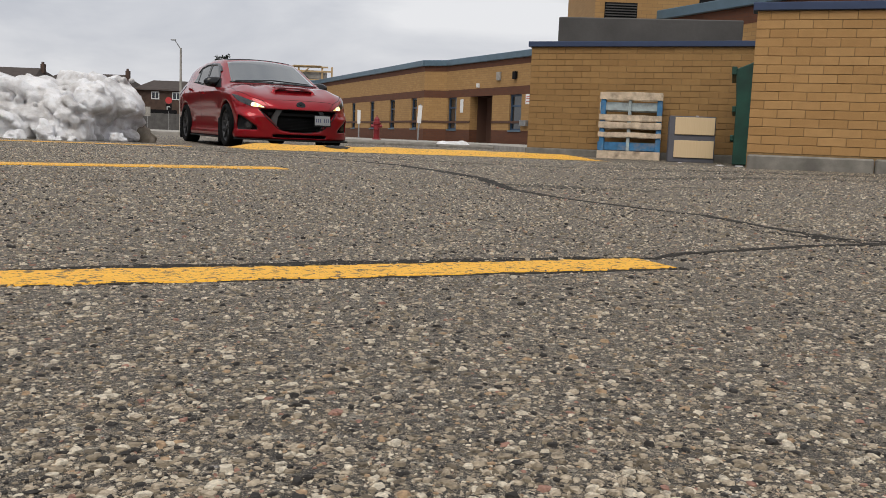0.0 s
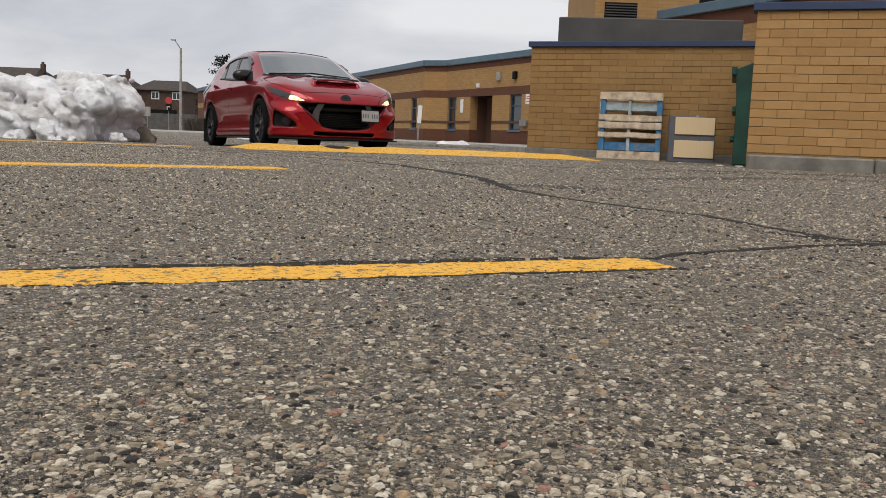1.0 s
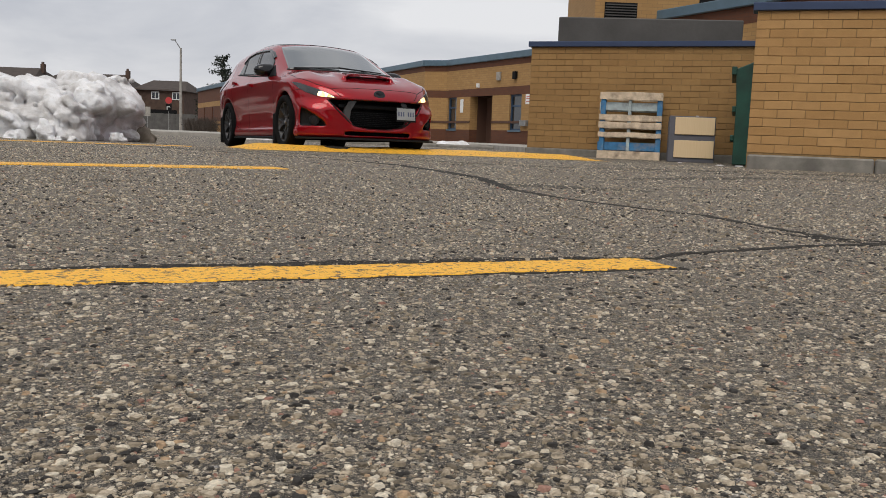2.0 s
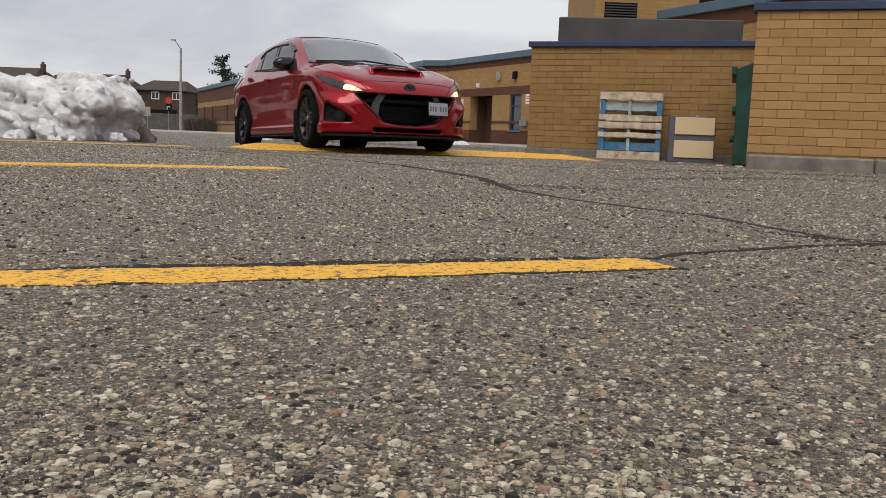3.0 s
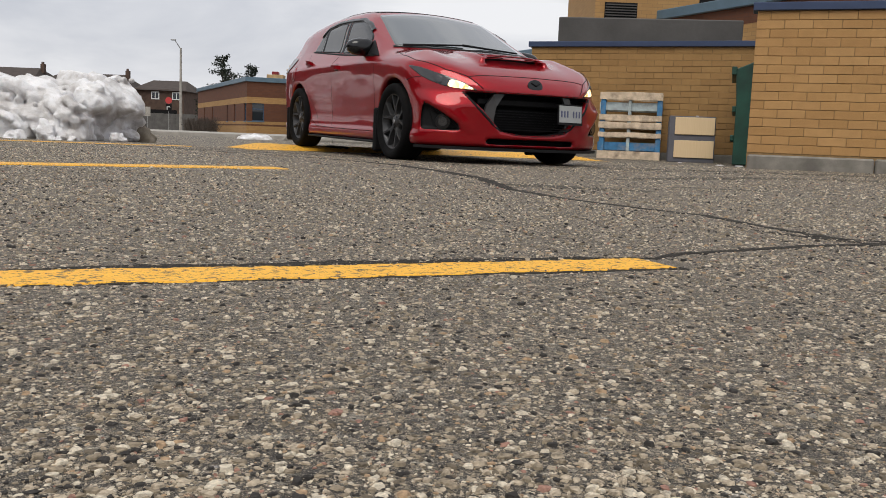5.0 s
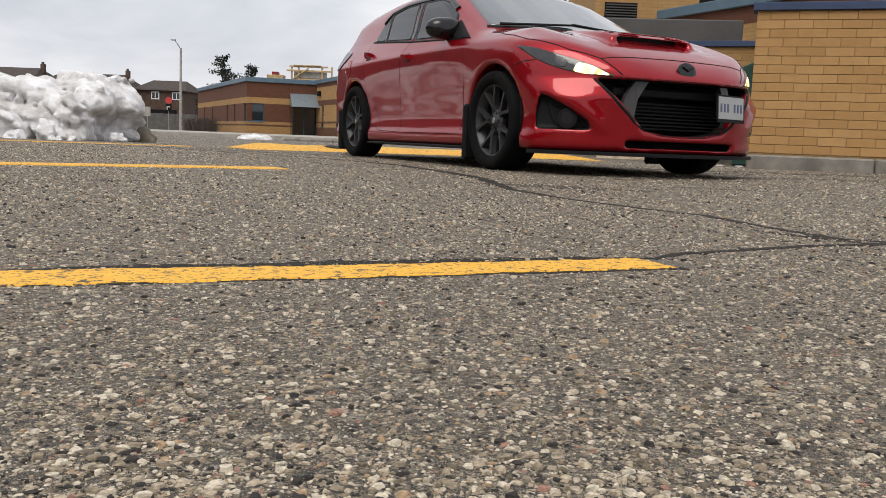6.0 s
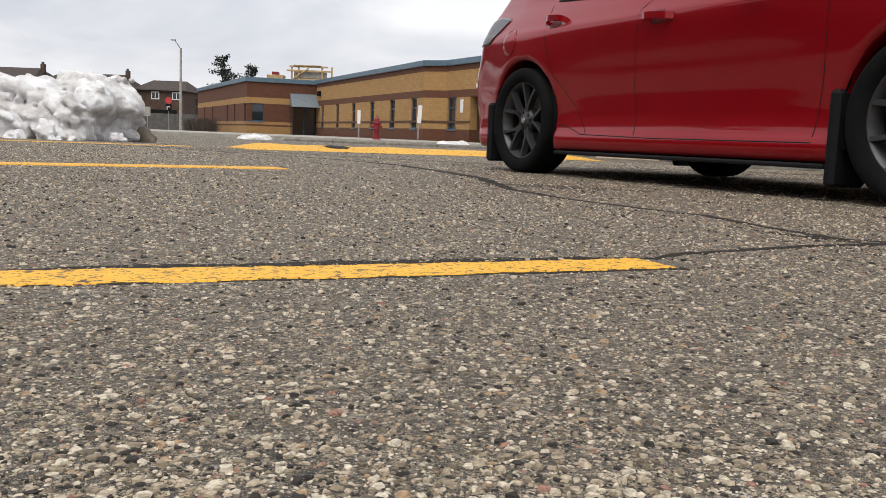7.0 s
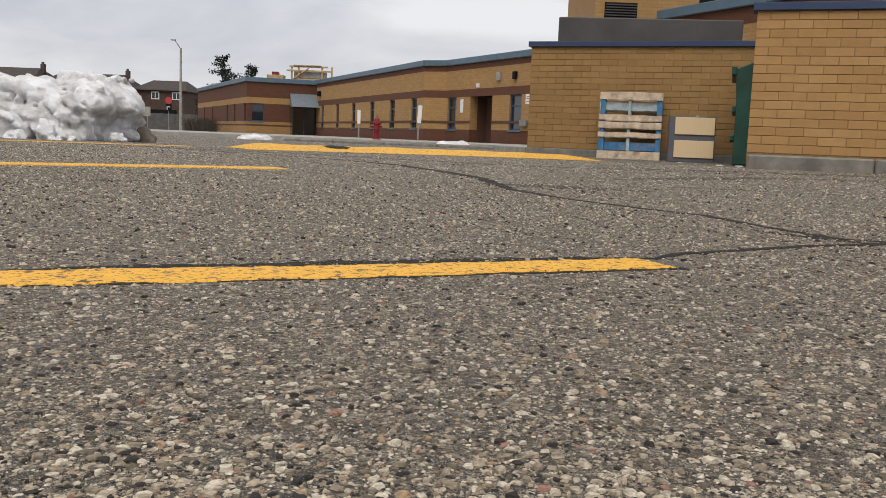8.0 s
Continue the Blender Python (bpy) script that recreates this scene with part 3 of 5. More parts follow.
def far_wall(name, a, b, ops, label):
    w, L = wall_frame(name, a, b, label)
    op = [(o * L, o * L + wd) for o, wd in ops]
    band(w, "tan_base", 0, L, -0.1, 0.62, SHEET_TAN)
    band(w, "brown_course", 0, L, 0.62, 0.74, SHEET_BROWN)
    band(w, "tan_stripe", 0, L, 0.74, 0.95, SHEET_TAN, 0.003)
    piers(w, "brown_pier", L, 0.95, 2.2, op, SHEET_BROWN)
    band(w, "tan_band", 0, L, 2.2, 2.62, SHEET_TAN, 0.004)
    band(w, "brown_frieze", 0, L, 2.62, 3.68, SHEET_BROWN)
    part("coping", boxes((-0.1, L + 0.1, -0.12, 0.5, 3.68, 4.0), bevel=0.02), COPING, w, "blue-grey metal coping")
    for o0, o1 in op:
        part("void", boxes((o0, o1, 0.3, 0.34, 0.9, 2.25)), BLACK, w)
        window(w, o0, o1, 0.95, 2.2)
    return w, L


wd1, _ = far_wall("far_school_wing", D0, D1, [(0.17, 0.55), (0.36, 0.55), (0.66, 0.55), (0.79, 0.6), (0.955, 0.9)], "brown brick school wing with a tan stripe and small windows")
wd2, LD2 = far_wall("far_school_end", D1, D2, [(0.012, 1.15)], "brown brick end of the school with a blue corner window")
roof_slab("roof_far_wing", [(-23.0, 83), (-14.0, 62.6), (-9.6, 64), (-6, 70), (-14, 88)], 3.6)


def build_canopy():
    c = thing("entrance_canopy", facing(D1, D2)[0] @ pose(3.0, -0.02, 0), "grey metal canopy over the glazed entrance doors", "canopy")
    bm = bmesh.new()
    v = [bm.verts.new(p) for p in ((0, -1.4, 2.05), (2.0, -1.4, 2.05), (2.0, -0.02, 3.0), (0, -0.02, 3.0), (0, -0.02, 2.05), (2.0, -0.02, 2.05))]
    for q in ((0, 1, 2, 3), (0, 3, 4), (1, 5, 2), (0, 4, 5, 1), (4, 3, 2, 5)):
        bm.faces.new([v[i] for i in q])
    part("hood", bm, plain("grey_canopy_metal", (0.17, 0.2, 0.22), 0.5, 0.3, kind="World"), c)
    part("glazed_door", boxes((0.05, 0.13, -1.2, -0.02, 0, 2.05), (0.13, 1.9, -0.1, -0.02, 0, 2.05)), PANE, c, "dark glass doors")
    for x in (0.05, 0.95, 1.85):
        part("door_post", boxes((x, x + 0.08, -0.16, -0.1, 0, 2.05)), FRAME_BLUE, c)


build_canopy()


def build_roof_timber():
    g = thing("timber_stack", pose(-13.2, 64.5, 3.6), "wooden crates and pale wrapped bundles on the school roof", "building material")
    wood = plain("new_pine", (0.48, 0.33, 0.17), 0.8, vary=0.2, scale=3)
    for x in (1.7, 2.2, 3.9, 4.6):
        part("upright", boxes((x, x + 0.12, -0.06, 0.06, 0, 1.45)), wood, g)
    for z, x0, x1 in ((1.35, 1.6, 4.4), (1.05, 1.4, 4.7), (0.35, 1.3, 4.8)):
        part("rail", boxes((x0, x1, -0.1, -0.06, z, z + 0.12)), wood, g)
    br = tube((1.7, -0.12, 0.4), (3.0, -0.12, 1.3), 0.05, seg=6)
    part("brace", br, wood, g)
    part("wrapped_bundle", boxes((1.9, 4.2, 0.08, 0.9, 0.55, 1.15), bevel=0.06), CONCRETE, g, "pale grey wrapped bundle")
    part("wrapped_bundle", boxes((1.6, 4.5, 0.5, 1.4, 0.0, 0.5), bevel=0.06), CONCRETE, g, "pale grey wrapped bundle")
    for k in range(5):
        part("plank", boxes((1.5 + 0.1 * k, 4.6 - 0.08 * k, -0.05, 0.05, 0.08 + 0.1 * k, 0.16 + 0.1 * k)), wood, g)
    part("plank", boxes((1.9, 3.9, -0.2, 0.3, 1.46, 1.52)), wood, g)
    part("crate", boxes((0.0, 1.2, -0.3, 0.6, 0.3, 0.75), bevel=0.02), wood, g)
    part("red_bundle", boxes((0.35, 0.8, -0.2, 0.4, 0.75, 0.98), bevel=0.04), RED_PAINT, g)


build_roof_timber()


# ---------------------------------------------------------------- behind the enclosure
def build_service_block():
    b = thing("service_block", pose(2.1, 17.6, 0, 0, 0, -7.5), "dark grey concrete service block behind the enclosure wall", "concrete block")
    bm = boxes((0, 3.5, 0, 2.5, -0.05, 2.66), bevel=0.02)
    part("block", bm, CONCRETE_DARK, b)
    u = thing("upper_school", pose(4.12, 26.0, 0), "taller tan brick school volume with a louvre", "school volume")
    bm = boxes((0, 9, 0, 6, -0.1, 6.4))
    bm.normal_update()
    uv_box(bm)
    part("brickwork", bm, SHEET_TAN, u)
    lv = part("louvre", boxes((0.28, 1.22, -0.02, 0.01, 3.6, 4.3)), BLACK, u, "dark metal louvre")
    for k in range(9):
        part("slat", boxes((0.3, 1.2, -0.06, -0.02, 3.62 + k * 0.075, 3.65 + k * 0.075)), CONCRETE_DARK, lv)
    part("louvre", boxes((3.0, 4.4, -0.03, 0.01, 4.3, 5.2)), BLACK, u, "dark metal louvre")
    w, L = wall_frame("side_school_wall", (5.9, 26.3), (9.5, 19.0), "tan brick school wall with a brown frieze and blue coping")
    band(w, "tan_field", 0, L, -0.1, 3.42, SHEET_TAN)
    band(w, "brown_frieze", 0, L, 3.42, 3.85, SHEET_BROWN, 0.004)
    part("coping", boxes((-0.1, L, -0.12, 0.5, 3.85, 4.12), bevel=0.02), COPING, w, "blue-grey metal coping")


build_service_block()


def build_pallets():
    wood = plain("weathered_pallet_wood", (0.56, 0.45, 0.33), 0.85, vary=0.3, scale=9, dirt=(0.15, 0.11, 0.08))
    blue = plain("blue_pallet_paint", (0.035, 0.16, 0.33), 0.7, vary=0.3, scale=9, dirt=(0.25, 0.22, 0.18))
    pale = plain("pale_blue_pallet_paint", (0.36, 0.42, 0.43), 0.75, vary=0.3, scale=9, dirt=(0.2, 0.18, 0.15))
    m = pose(2.47, 14.42, dip(2.9, 14.4), -7, 0, -12)
    grp = "pallets leaning on the wall"
    for k in range(2):
        p = thing("pallet", m @ pose(0.01 * k, 0.14 * k, 0), "blue-painted wooden pallet with splintered boards, leaning upright" if k == 0 else "weathered blue wooden pallet stacked behind another", "pallet", grp)
        for x in (0.0, 0.44, 0.90):
            part("stringer", boxes((x, x + 0.05 + 0.03 * (x != 0.44), 0.022, 0.11, 0, 1.08), bevel=0.004), blue if x != 0.44 else pale, p)
        rnd = random.Random(4 + k)
        for i, (z, h) in enumerate(((0.0, 0.13), (0.15, 0.13), (0.36, 0.075), (0.50, 0.10), (0.63, 0.09), (0.80, 0.13), (0.97, 0.12))):
            bm = bmesh.new()
            n = 14
            rows = []
            back = 0.06 if i in (1, 5) else 0.0
            for a in range(n + 1):
                x = -0.02 + 1.0 * a / n
                rag = 0.0 if i in (1, 5) else 0.014
                z0 = z + rag * noise.noise((x * 5, i * 3.1, k))
                z1 = z + h + rag * noise.noise((x * 5, i * 3.1 + 40, k))
                bow = 0.012 * noise.noise((x * 3, i * 7.7, 5))
                rows.append([bm.verts.new((x, y + bow + back, zz)) for y, zz in ((-0.002, z0), (-0.002, z1), (0.02, z1), (0.02, z0))])
            for a, b2 in zip(rows, rows[1:]):
                for q in range(4):
                    bm.faces.new((a[q], a[(q + 1) % 4], b2[(q + 1) % 4], b2[q]))
            bm.faces.new(rows[0][::-1])
            bm.faces.new(rows[-1])
            part("board", bm, pale if i == 5 else (blue if i == 1 else wood), p)


build_pallets()


def build_cabinet():
    grey = plain("grey_laminate", (0.10, 0.10, 0.12), 0.6, vary=0.1)
    m, nt, b = node_mat("pale_birch_laminate")
    v = coords(nt, "Object", (30, 30, 2))
    nt.links.new(mixc(nt, noise_tex(nt, v, 2.0, 4), (0.64, 0.47, 0.27), (0.74, 0.57, 0.36)), b.inputs["Base Color"])
    b.inputs["Roughness"].default_value = 0.5
    c = thing("discarded_cabinet", pose(3.47, 13.85, dip(3.8, 13.8), -4, 0, -10), "discarded grey cabinet with two pale wood drawer fronts", "cabinet")
    part("carcass", boxes((0, 0.70, 0, 0.28, 0, 0.72), bevel=0.005), grey, c)
    for z in (0.07, 0.43):
        part("drawer_front", boxes((0.085, 0.685, -0.02, 0.0, z, z + 0.27), bevel=0.004), m, c, "pale birch drawer front")
    part("label_tag", boxes((0.40, 0.44, 0.05, 0.07, 0.722, 0.735)), WHITE, c)


build_cabinet()


def build_dumpster():
    d = thing("dumpster", pose(4.50, 13.90, dip(4.1, 12.5), 0, 0, -108), "dark green steel dumpster between the enclosure walls", "dumpster")
    bm = bmesh.new()
    prof = [(0.0, 0.02), (0.0, 0.9), (-0.03, 1.28), (-0.03, 1.34), (0.40, 1.53), (1.2, 1.60), (1.2, 0.02)]
    sides = []
    for x in (0.0, 1.6):
        sides.append([bm.verts.new((x, y, z)) for y, z in prof])
    bm.faces.new(sides[0])
    bm.faces.new(sides[1][::-1])
    for i in range(len(prof)):
        j = (i + 1) % len(prof)
        bm.faces.new((sides[0][j], sides[0][i], sides[1][i], sides[1][j]))
    bmesh.ops.bevel(bm, geom=list(bm.edges), offset=0.012, segments=1, affect="EDGES")
    part("bin", bm, DUMPSTER, d)
    part("lid_rim", boxes((-0.05, 1.65, -0.09, -0.02, 1.26, 1.37), bevel=0.01), DUMPSTER, d)
    for z in (0.35, 0.75):
        part("rib", boxes((0.02, 1.58, -0.05, 0.0, z, z + 0.08), bevel=0.008), DUMPSTER, d)


build_dumpster()


for k, (lx, ly, lw) in enumerate(((3.83, 12.35, 0.10), (3.98, 12.0, 0.09), (4.03, 12.05, 0.04), (3.5, 13.2, 0.05))):
    sc = bmesh.new()
    for i in range(5):
        add_box(sc, -lw / 2 + i * lw / 5, -lw / 2 + (i + 1) * lw / 5, -0.02, 0.02 + 0.01 * (i % 2), 0.0, 0.006 + 0.008 * (i % 2), 0.0)
    ob = new("paper_scrap", finish(sc, "paper_scrap", WHITE))
    ob.matrix_world = pose(lx, ly, dip(lx, ly), 0, 0, 20 * k)
    tagged(ob, "crumpled white paper scrap on the asphalt", "litter", "paper scraps by the dumpster")


# ---------------------------------------------------------------- sidewalk, kerbs and street furniture
def build_sidewalk():
    bm = bmesh.new()
    front = [(-30, 29.5), (-12, 27.5), (-5.5, 26.0), (-1.2, 23.2), (1.0, 21.5), (1.45, 16.3)]
    back = [(-40, 78), (-14.5, 61.5), (-9.4, 62.7), (-1.3, 43.4), (3.5, 36.2), (8, 24)]
    tf = [bm.verts.new((x, y, 0.10)) for x, y in front]
    bf = [bm.verts.new((x, y, -0.05)) for x, y in front]
    tb = [bm.verts.new((x, y, 0.10)) for x, y in back]
    for i in range(len(front) - 1):
        bm.faces.new((tf[i], tf[i + 1], tb[i + 1], tb[i]))
        bm.faces.new((bf[i], bf[i + 1], tf[i + 1], tf[i]))
    tagged(new("sidewalk", finish(bm, "sidewalk", CONCRETE)), "pale concrete sidewalk in front of the school", "sidewalk", kind="structure")


build_sidewalk()
kerb_run("kerb_island", (-4.2, 22.6), (1.1, 20.4), 0.075, 0.5, KERB, "low grey concrete kerb island by the speed hump", 0.03)


def build_hydrant():
    h = thing("fire_hydrant", pose(-2.32, 28.9, 0.08), "red fire hydrant with side caps on the sidewalk", "fire hydrant")
    part("barrel", lathe([(0.0, 0), (0.15, 0), (0.15, 0.05), (0.10, 0.06), (0.10, 0.5), (0.125, 0.52), (0.125, 0.58), (0.10, 0.6), (0.09, 0.68), (0.05, 0.74), (0.02, 0.75), (0.02, 0.80), (0, 0.80)], 16), RED_PAINT, h, smooth=False)
    for s in (-1, 1):
        part("side_cap", tube((s * 0.09, 0, 0.46), (s * 0.18, 0, 0.46), 0.055, seg=10), RED_PAINT, h)
    part("front_cap", tube((0, -0.09, 0.40), (0, -0.18, 0.40), 0.07, seg=10), RED_PAINT, h)
    part("foot", lathe([(0, -0.1), (0.11, -0.1), (0.11, 0.06), (0, 0.06)], 12), BLACK, h)


build_hydrant()


def sign_on_post(name, x, y, z0, top, plates, label, lean=0):
    s = thing(name, pose(x, y, z0, 0, lean, 0), label, "sign")
    part("post", boxes((-0.025, 0.025, -0.015, 0.015, 0, top)), GALV, s)
    for (w, h, zc, material) in plates:
        part("plate", boxes((-w / 2, w / 2, -0.03, -0.017, zc - h / 2, zc + h / 2), bevel=0.002), material, s)
    return s


sign_on_post("parking_sign", -3.32, 33.0, 0.1, 1.05, [(0.12, 0.5, 0.8, WHITE)], "thin white sign on a metal post by the school")
sign_on_post("parking_sign", -1.01, 30.0, 0.1, 1.25, [(0.14, 0.6, 0.9, WHITE)], "thin white sign on a leaning metal post by the school", 3)


def build_lamp_post():
    s = thing("street_lamp", pose(-27.2, 90, -0.3), "tall grey concrete street lamp with a short arm", "street lamp")
    part("pole", tube((0, 0, 0), (0, 0, 8.6), 0.17, 0.10, 12), CONCRETE, s)
    part("arm", tube((0, 0, 8.5), (-0.55, -0.2, 9.35), 0.05, 0.04, 8), GALV, s)
    part("lamp_head", boxes((-0.95, -0.45, -0.3, -0.1, 9.3, 9.42), bevel=0.03), GALV, s)


build_lamp_post()
RED_SIGN = plain("red_sign_face", (0.5, 0.04, 0.04), 0.5, vary=0.08)
st = sign_on_post("stop_sign", -29.05, 92.0, -0.3, 3.6, [(0.62, 0.75, 2.65, BLACK)], "red octagonal sign above a black turn sign on a post")
part("octagon", tube((0, -0.05, 3.4), (0, -0.02, 3.4), 0.36, seg=8), RED_SIGN, st, "red octagonal sign plate")
part("arrow_bar", boxes((-0.2, -0.12, -0.05, -0.031, 2.45, 2.7), (-0.2, 0.15, -0.05, -0.031, 2.7, 2.78)), WHITE, st, "white turn arrow")
sign_on_post("street_sign", -30.6, 90.0, -0.3, 2.6, [(0.65, 0.95, 2.15, CONCRETE)], "pale grey back of a street sign on a post")


# ---------------------------------------------------------------- houses, fence and trees far off
def build_house(name, x0, x1, y, h_eave, h_ridge, wins, label, chimney=None):
    hs = thing(name, pose(0, 0, 0), label, "house")
    bm = boxes((x0, x1, y, y + 9, -0.4, h_eave))
    part("wall", bm, HOUSE_BROWN, hs)
    bm = bmesh.new()
    v = [bm.verts.new(p) for p in ((x0 - 0.4, y - 0.4, h_eave - 0.15), (x1 + 0.4, y - 0.4, h_eave - 0.15), (x1 - 0.9, y + 4.5, h_ridge), (x0 + 0.9, y + 4.5, h_ridge), (x0 - 0.4, y + 9.4, h_eave - 0.15), (x1 + 0.4, y + 9.4, h_eave - 0.15))]
    for q in ((0, 1, 2, 3), (3, 2, 5, 4), (0, 3, 4), (1, 5, 2), (0, 4, 5, 1)):
        bm.faces.new([v[i] for i in q])
    rf = part("roof", bm, ROOF_BROWN, hs, "dark brown shingled roof")
    if chimney:
        part("chimney", boxes((chimney, chimney + 0.42, y + 4, y + 4.6, h_ridge - 0.6, h_ridge + 0.5), (chimney + 0.1, chimney + 0.32, y + 4.1, y + 4.4, h_ridge + 0.5, h_ridge + 0.75)), HOUSE_BROWN, rf)
    for (wx, wz, ww, wh) in wins:
        fr = part("window", boxes((wx, wx + ww, y - 0.06, y - 0.003, wz, wz + wh)), WHITE, hs, "white window frame")
        part("pane", boxes((wx + 0.12, wx + ww / 2 - 0.05, y - 0.08, y - 0.062, wz + 0.12, wz + wh - 0.12), (wx + ww / 2 + 0.05, wx + ww - 0.12, y - 0.08, y - 0.062, wz + 0.12, wz + wh - 0.12)), PANE, fr)
    # Flat black sheet stands in for the shade of an open ground floor.
    part("carport_shade", boxes((x0 + 1.6, x1 - 0.8, y - 0.05, y - 0.003, 0.5, 2.5)), BLACK, hs, "black sheet standing for shaded ground-floor openings")
    return hs


build_house("townhouse", -39.0, -32.9, 110.0, 5.0, 6.3, [(-36.9, 3.75, 1.0, 0.95), (-34.3, 3.75, 1.1, 0.95)], "brown brick townhouse with white windows behind a fence")
build_house("townhouse", -49.0, -39.4, 106.0, 5.2, 6.6, [], "brown townhouse with a chimney behind the snow", chimney=-40.1)
build_house("townhouse", -62.0, -49.0, 104.0, 5.4, 6.9, [], "brown townhouse with a chimney behind the snow", chimney=-49.7)
build_house("low_house", -31.5, -28.5, 122.0, 2.8, 3.8, [(-31.2, 1.4, 1.4, 0.9)], "low brown house beyond the fence")


def build_fence():
    f = thing("board_fence", pose(-41, 104.5, -0.4), "weathered grey board fence along the road", "fence")
    rnd = random.Random(3)
    n = 80
    for i in range(n):
        h = 2.35 + rnd.uniform(-0.02, 0.02)
        part("board", boxes((i * 0.2, i * 0.2 + 0.19, 0, 0.03, 0, h)), FENCE_GREY, f)
    part("rail", boxes((0, n * 0.2, 0.03, 0.1, 0.5, 0.6), (0, n * 0.2, 0.03, 0.1, 1.9, 2.0)), FENCE_GREY, f)


build_fence()
NEEDLES = plain("dark_conifer_needles", (0.022, 0.03, 0.02), 0.9, vary=0.4, scale=3, kind="World")
BARK = plain("bark", (0.07, 0.055, 0.045), 0.95, vary=0.3, scale=8)


def conifer(x, y, h, r, seed):
    rnd = random.Random(seed)
    t = thing("conifer", pose(x, y, 0), "dark ragged pine tree, seen or added for reflections", "tree", "pines behind the school")
    part("trunk", tube((0, 0, 0), (0, 0, h * 0.97), 0.16, 0.03, 8), BARK, t)
    limbs = bmesh.new()
    crown = bmesh.new()
    for i in range(46):
        z = h * (0.3 + 0.68 * rnd.random() ** 0.8)
        reach = r * (1.12 - z / h) ** 0.8 * rnd.uniform(0.6, 1.25)
        a = rnd.uniform(0, 2 * math.pi)
        tip = Vector((reach * math.cos(a), reach * math.sin(a), z + reach * rnd.uniform(-0.1, 0.45)))
        add_tube(limbs, (0, 0, z), tip, 0.04, 0.012, 5, False)
        for k in range(20):
            c = Vector((0, 0, z)).lerp(tip, rnd.uniform(0.35, 1.05)) + Vector([rnd.gauss(0, 0.16) for _ in range(3)])
            for q in range(3):
                d = Vector([rnd.gauss(0, 1) for _ in range(3)]).normalized() * rnd.uniform(0.14, 0.32)
                e = Vector([rnd.gauss(0, 1) for _ in range(3)]).normalized() * 0.07
                vs = [crown.verts.new(p) for p in (c - e, c + e, c + d)]
                crown.faces.new(vs)
    part("limbs", limbs, BARK, t)
    part("crown", crown, NEEDLES, t, "ragged dark green needles")


conifer(-24.0, 94, 7.9, 3.2, 1)
conifer(-21.4, 96, 7.2, 2.4, 2)
conifer(-27.0, 98, 4.6, 1.1, 5)


def build_shrub():
    rnd = random.Random(8)
    bm = bmesh.new()
    for i in range(1100):
        u = rnd.uniform(0.16, 0.74)
        b0 = Vector(D0).lerp(Vector(D1), u)
        p = Vector((b0.x - 1.2 + rnd.uniform(-0.4, 0.4), b0.y - 0.6 + rnd.uniform(-0.4, 0.4), 0.05))
        add_tube(bm, p, p + Vector((rnd.gauss(0, 0.25), rnd.gauss(0, 0.2), rnd.uniform(0.5, 1.15))), 0.018, 0.008, 3, False)
    tagged(new("bare_hedge", finish(bm, "bare_hedge", BARK)), "leafless brown hedge along the far wing", "hedge", kind="stuff")


build_shrub()


# ---------------------------------------------------------------- snow
def surface_net(field, lo, hi, step):
    """Turns a field into a quad mesh at its zero level."""
    ax = [np.arange(a, b + step, step) for a, b in zip(lo, hi)]
    X, Y, Z = np.meshgrid(*ax, indexing="ij")
    F = field(X, Y, Z)
    n = F.shape
    s = F < 0
    cells = np.zeros(tuple(k - 1 for k in n), int)
    for dx in (0, 1):
        for dy in (0, 1):
            for dz in (0, 1):
                cells += s[dx:n[0] - 1 + dx, dy:n[1] - 1 + dy, dz:n[2] - 1 + dz]
    active = (cells > 0) & (cells < 8)
    ids = -np.ones(active.shape, int)
    ids[active] = np.arange(active.sum())
    ci = np.argwhere(active)
    acc, cnt = np.zeros((len(ci), 3)), np.zeros(len(ci))
    corner = [(a, b, c) for a in (0, 1) for b in (0, 1) for c in (0, 1)]
    for a in corner:
        for k in range(3):
            if a[k]:
                continue
            b = tuple(v + (i == k) for i, v in enumerate(a))
            fa = F[tuple((ci + a).T)]
            fb = F[tuple((ci + b).T)]
            cross = (fa < 0) != (fb < 0)
            t = np.where(cross, fa / np.where(cross, fa - fb, 1), 0)
            p = np.array(a, float) + 0 * ci
            p[:, k] += t
            acc += p * cross[:, None]
            cnt += cross
    verts = (ci + acc / cnt[:, None]) * step + np.array(lo)
    quads = []
    for k in range(3):
        u, v = (k + 1) % 3, (k + 2) % 3
        sl0, sl1 = [slice(None)] * 3, [slice(None)] * 3
        sl0[k], sl1[k] = slice(0, n[k] - 1), slice(1, n[k])
        cr = s[tuple(sl0)] != s[tuple(sl1)]
        e = np.argwhere(cr)
        e = e[(e[:, u] > 0) & (e[:, v] > 0) & (e[:, u] < n[u] - 1) & (e[:, v] < n[v] - 1)]
        eu, ev = np.zeros(3, int), np.zeros(3, int)
        eu[u], ev[v] = 1, 1
        q = np.stack([ids[tuple((e - o).T)] for o in (eu * 0, eu, eu + ev, ev)], 1)
        flip = ~s[tuple(e.T)]
        q[flip] = q[flip][:, ::-1]
        quads.append(q)
    return verts, np.concatenate(quads)


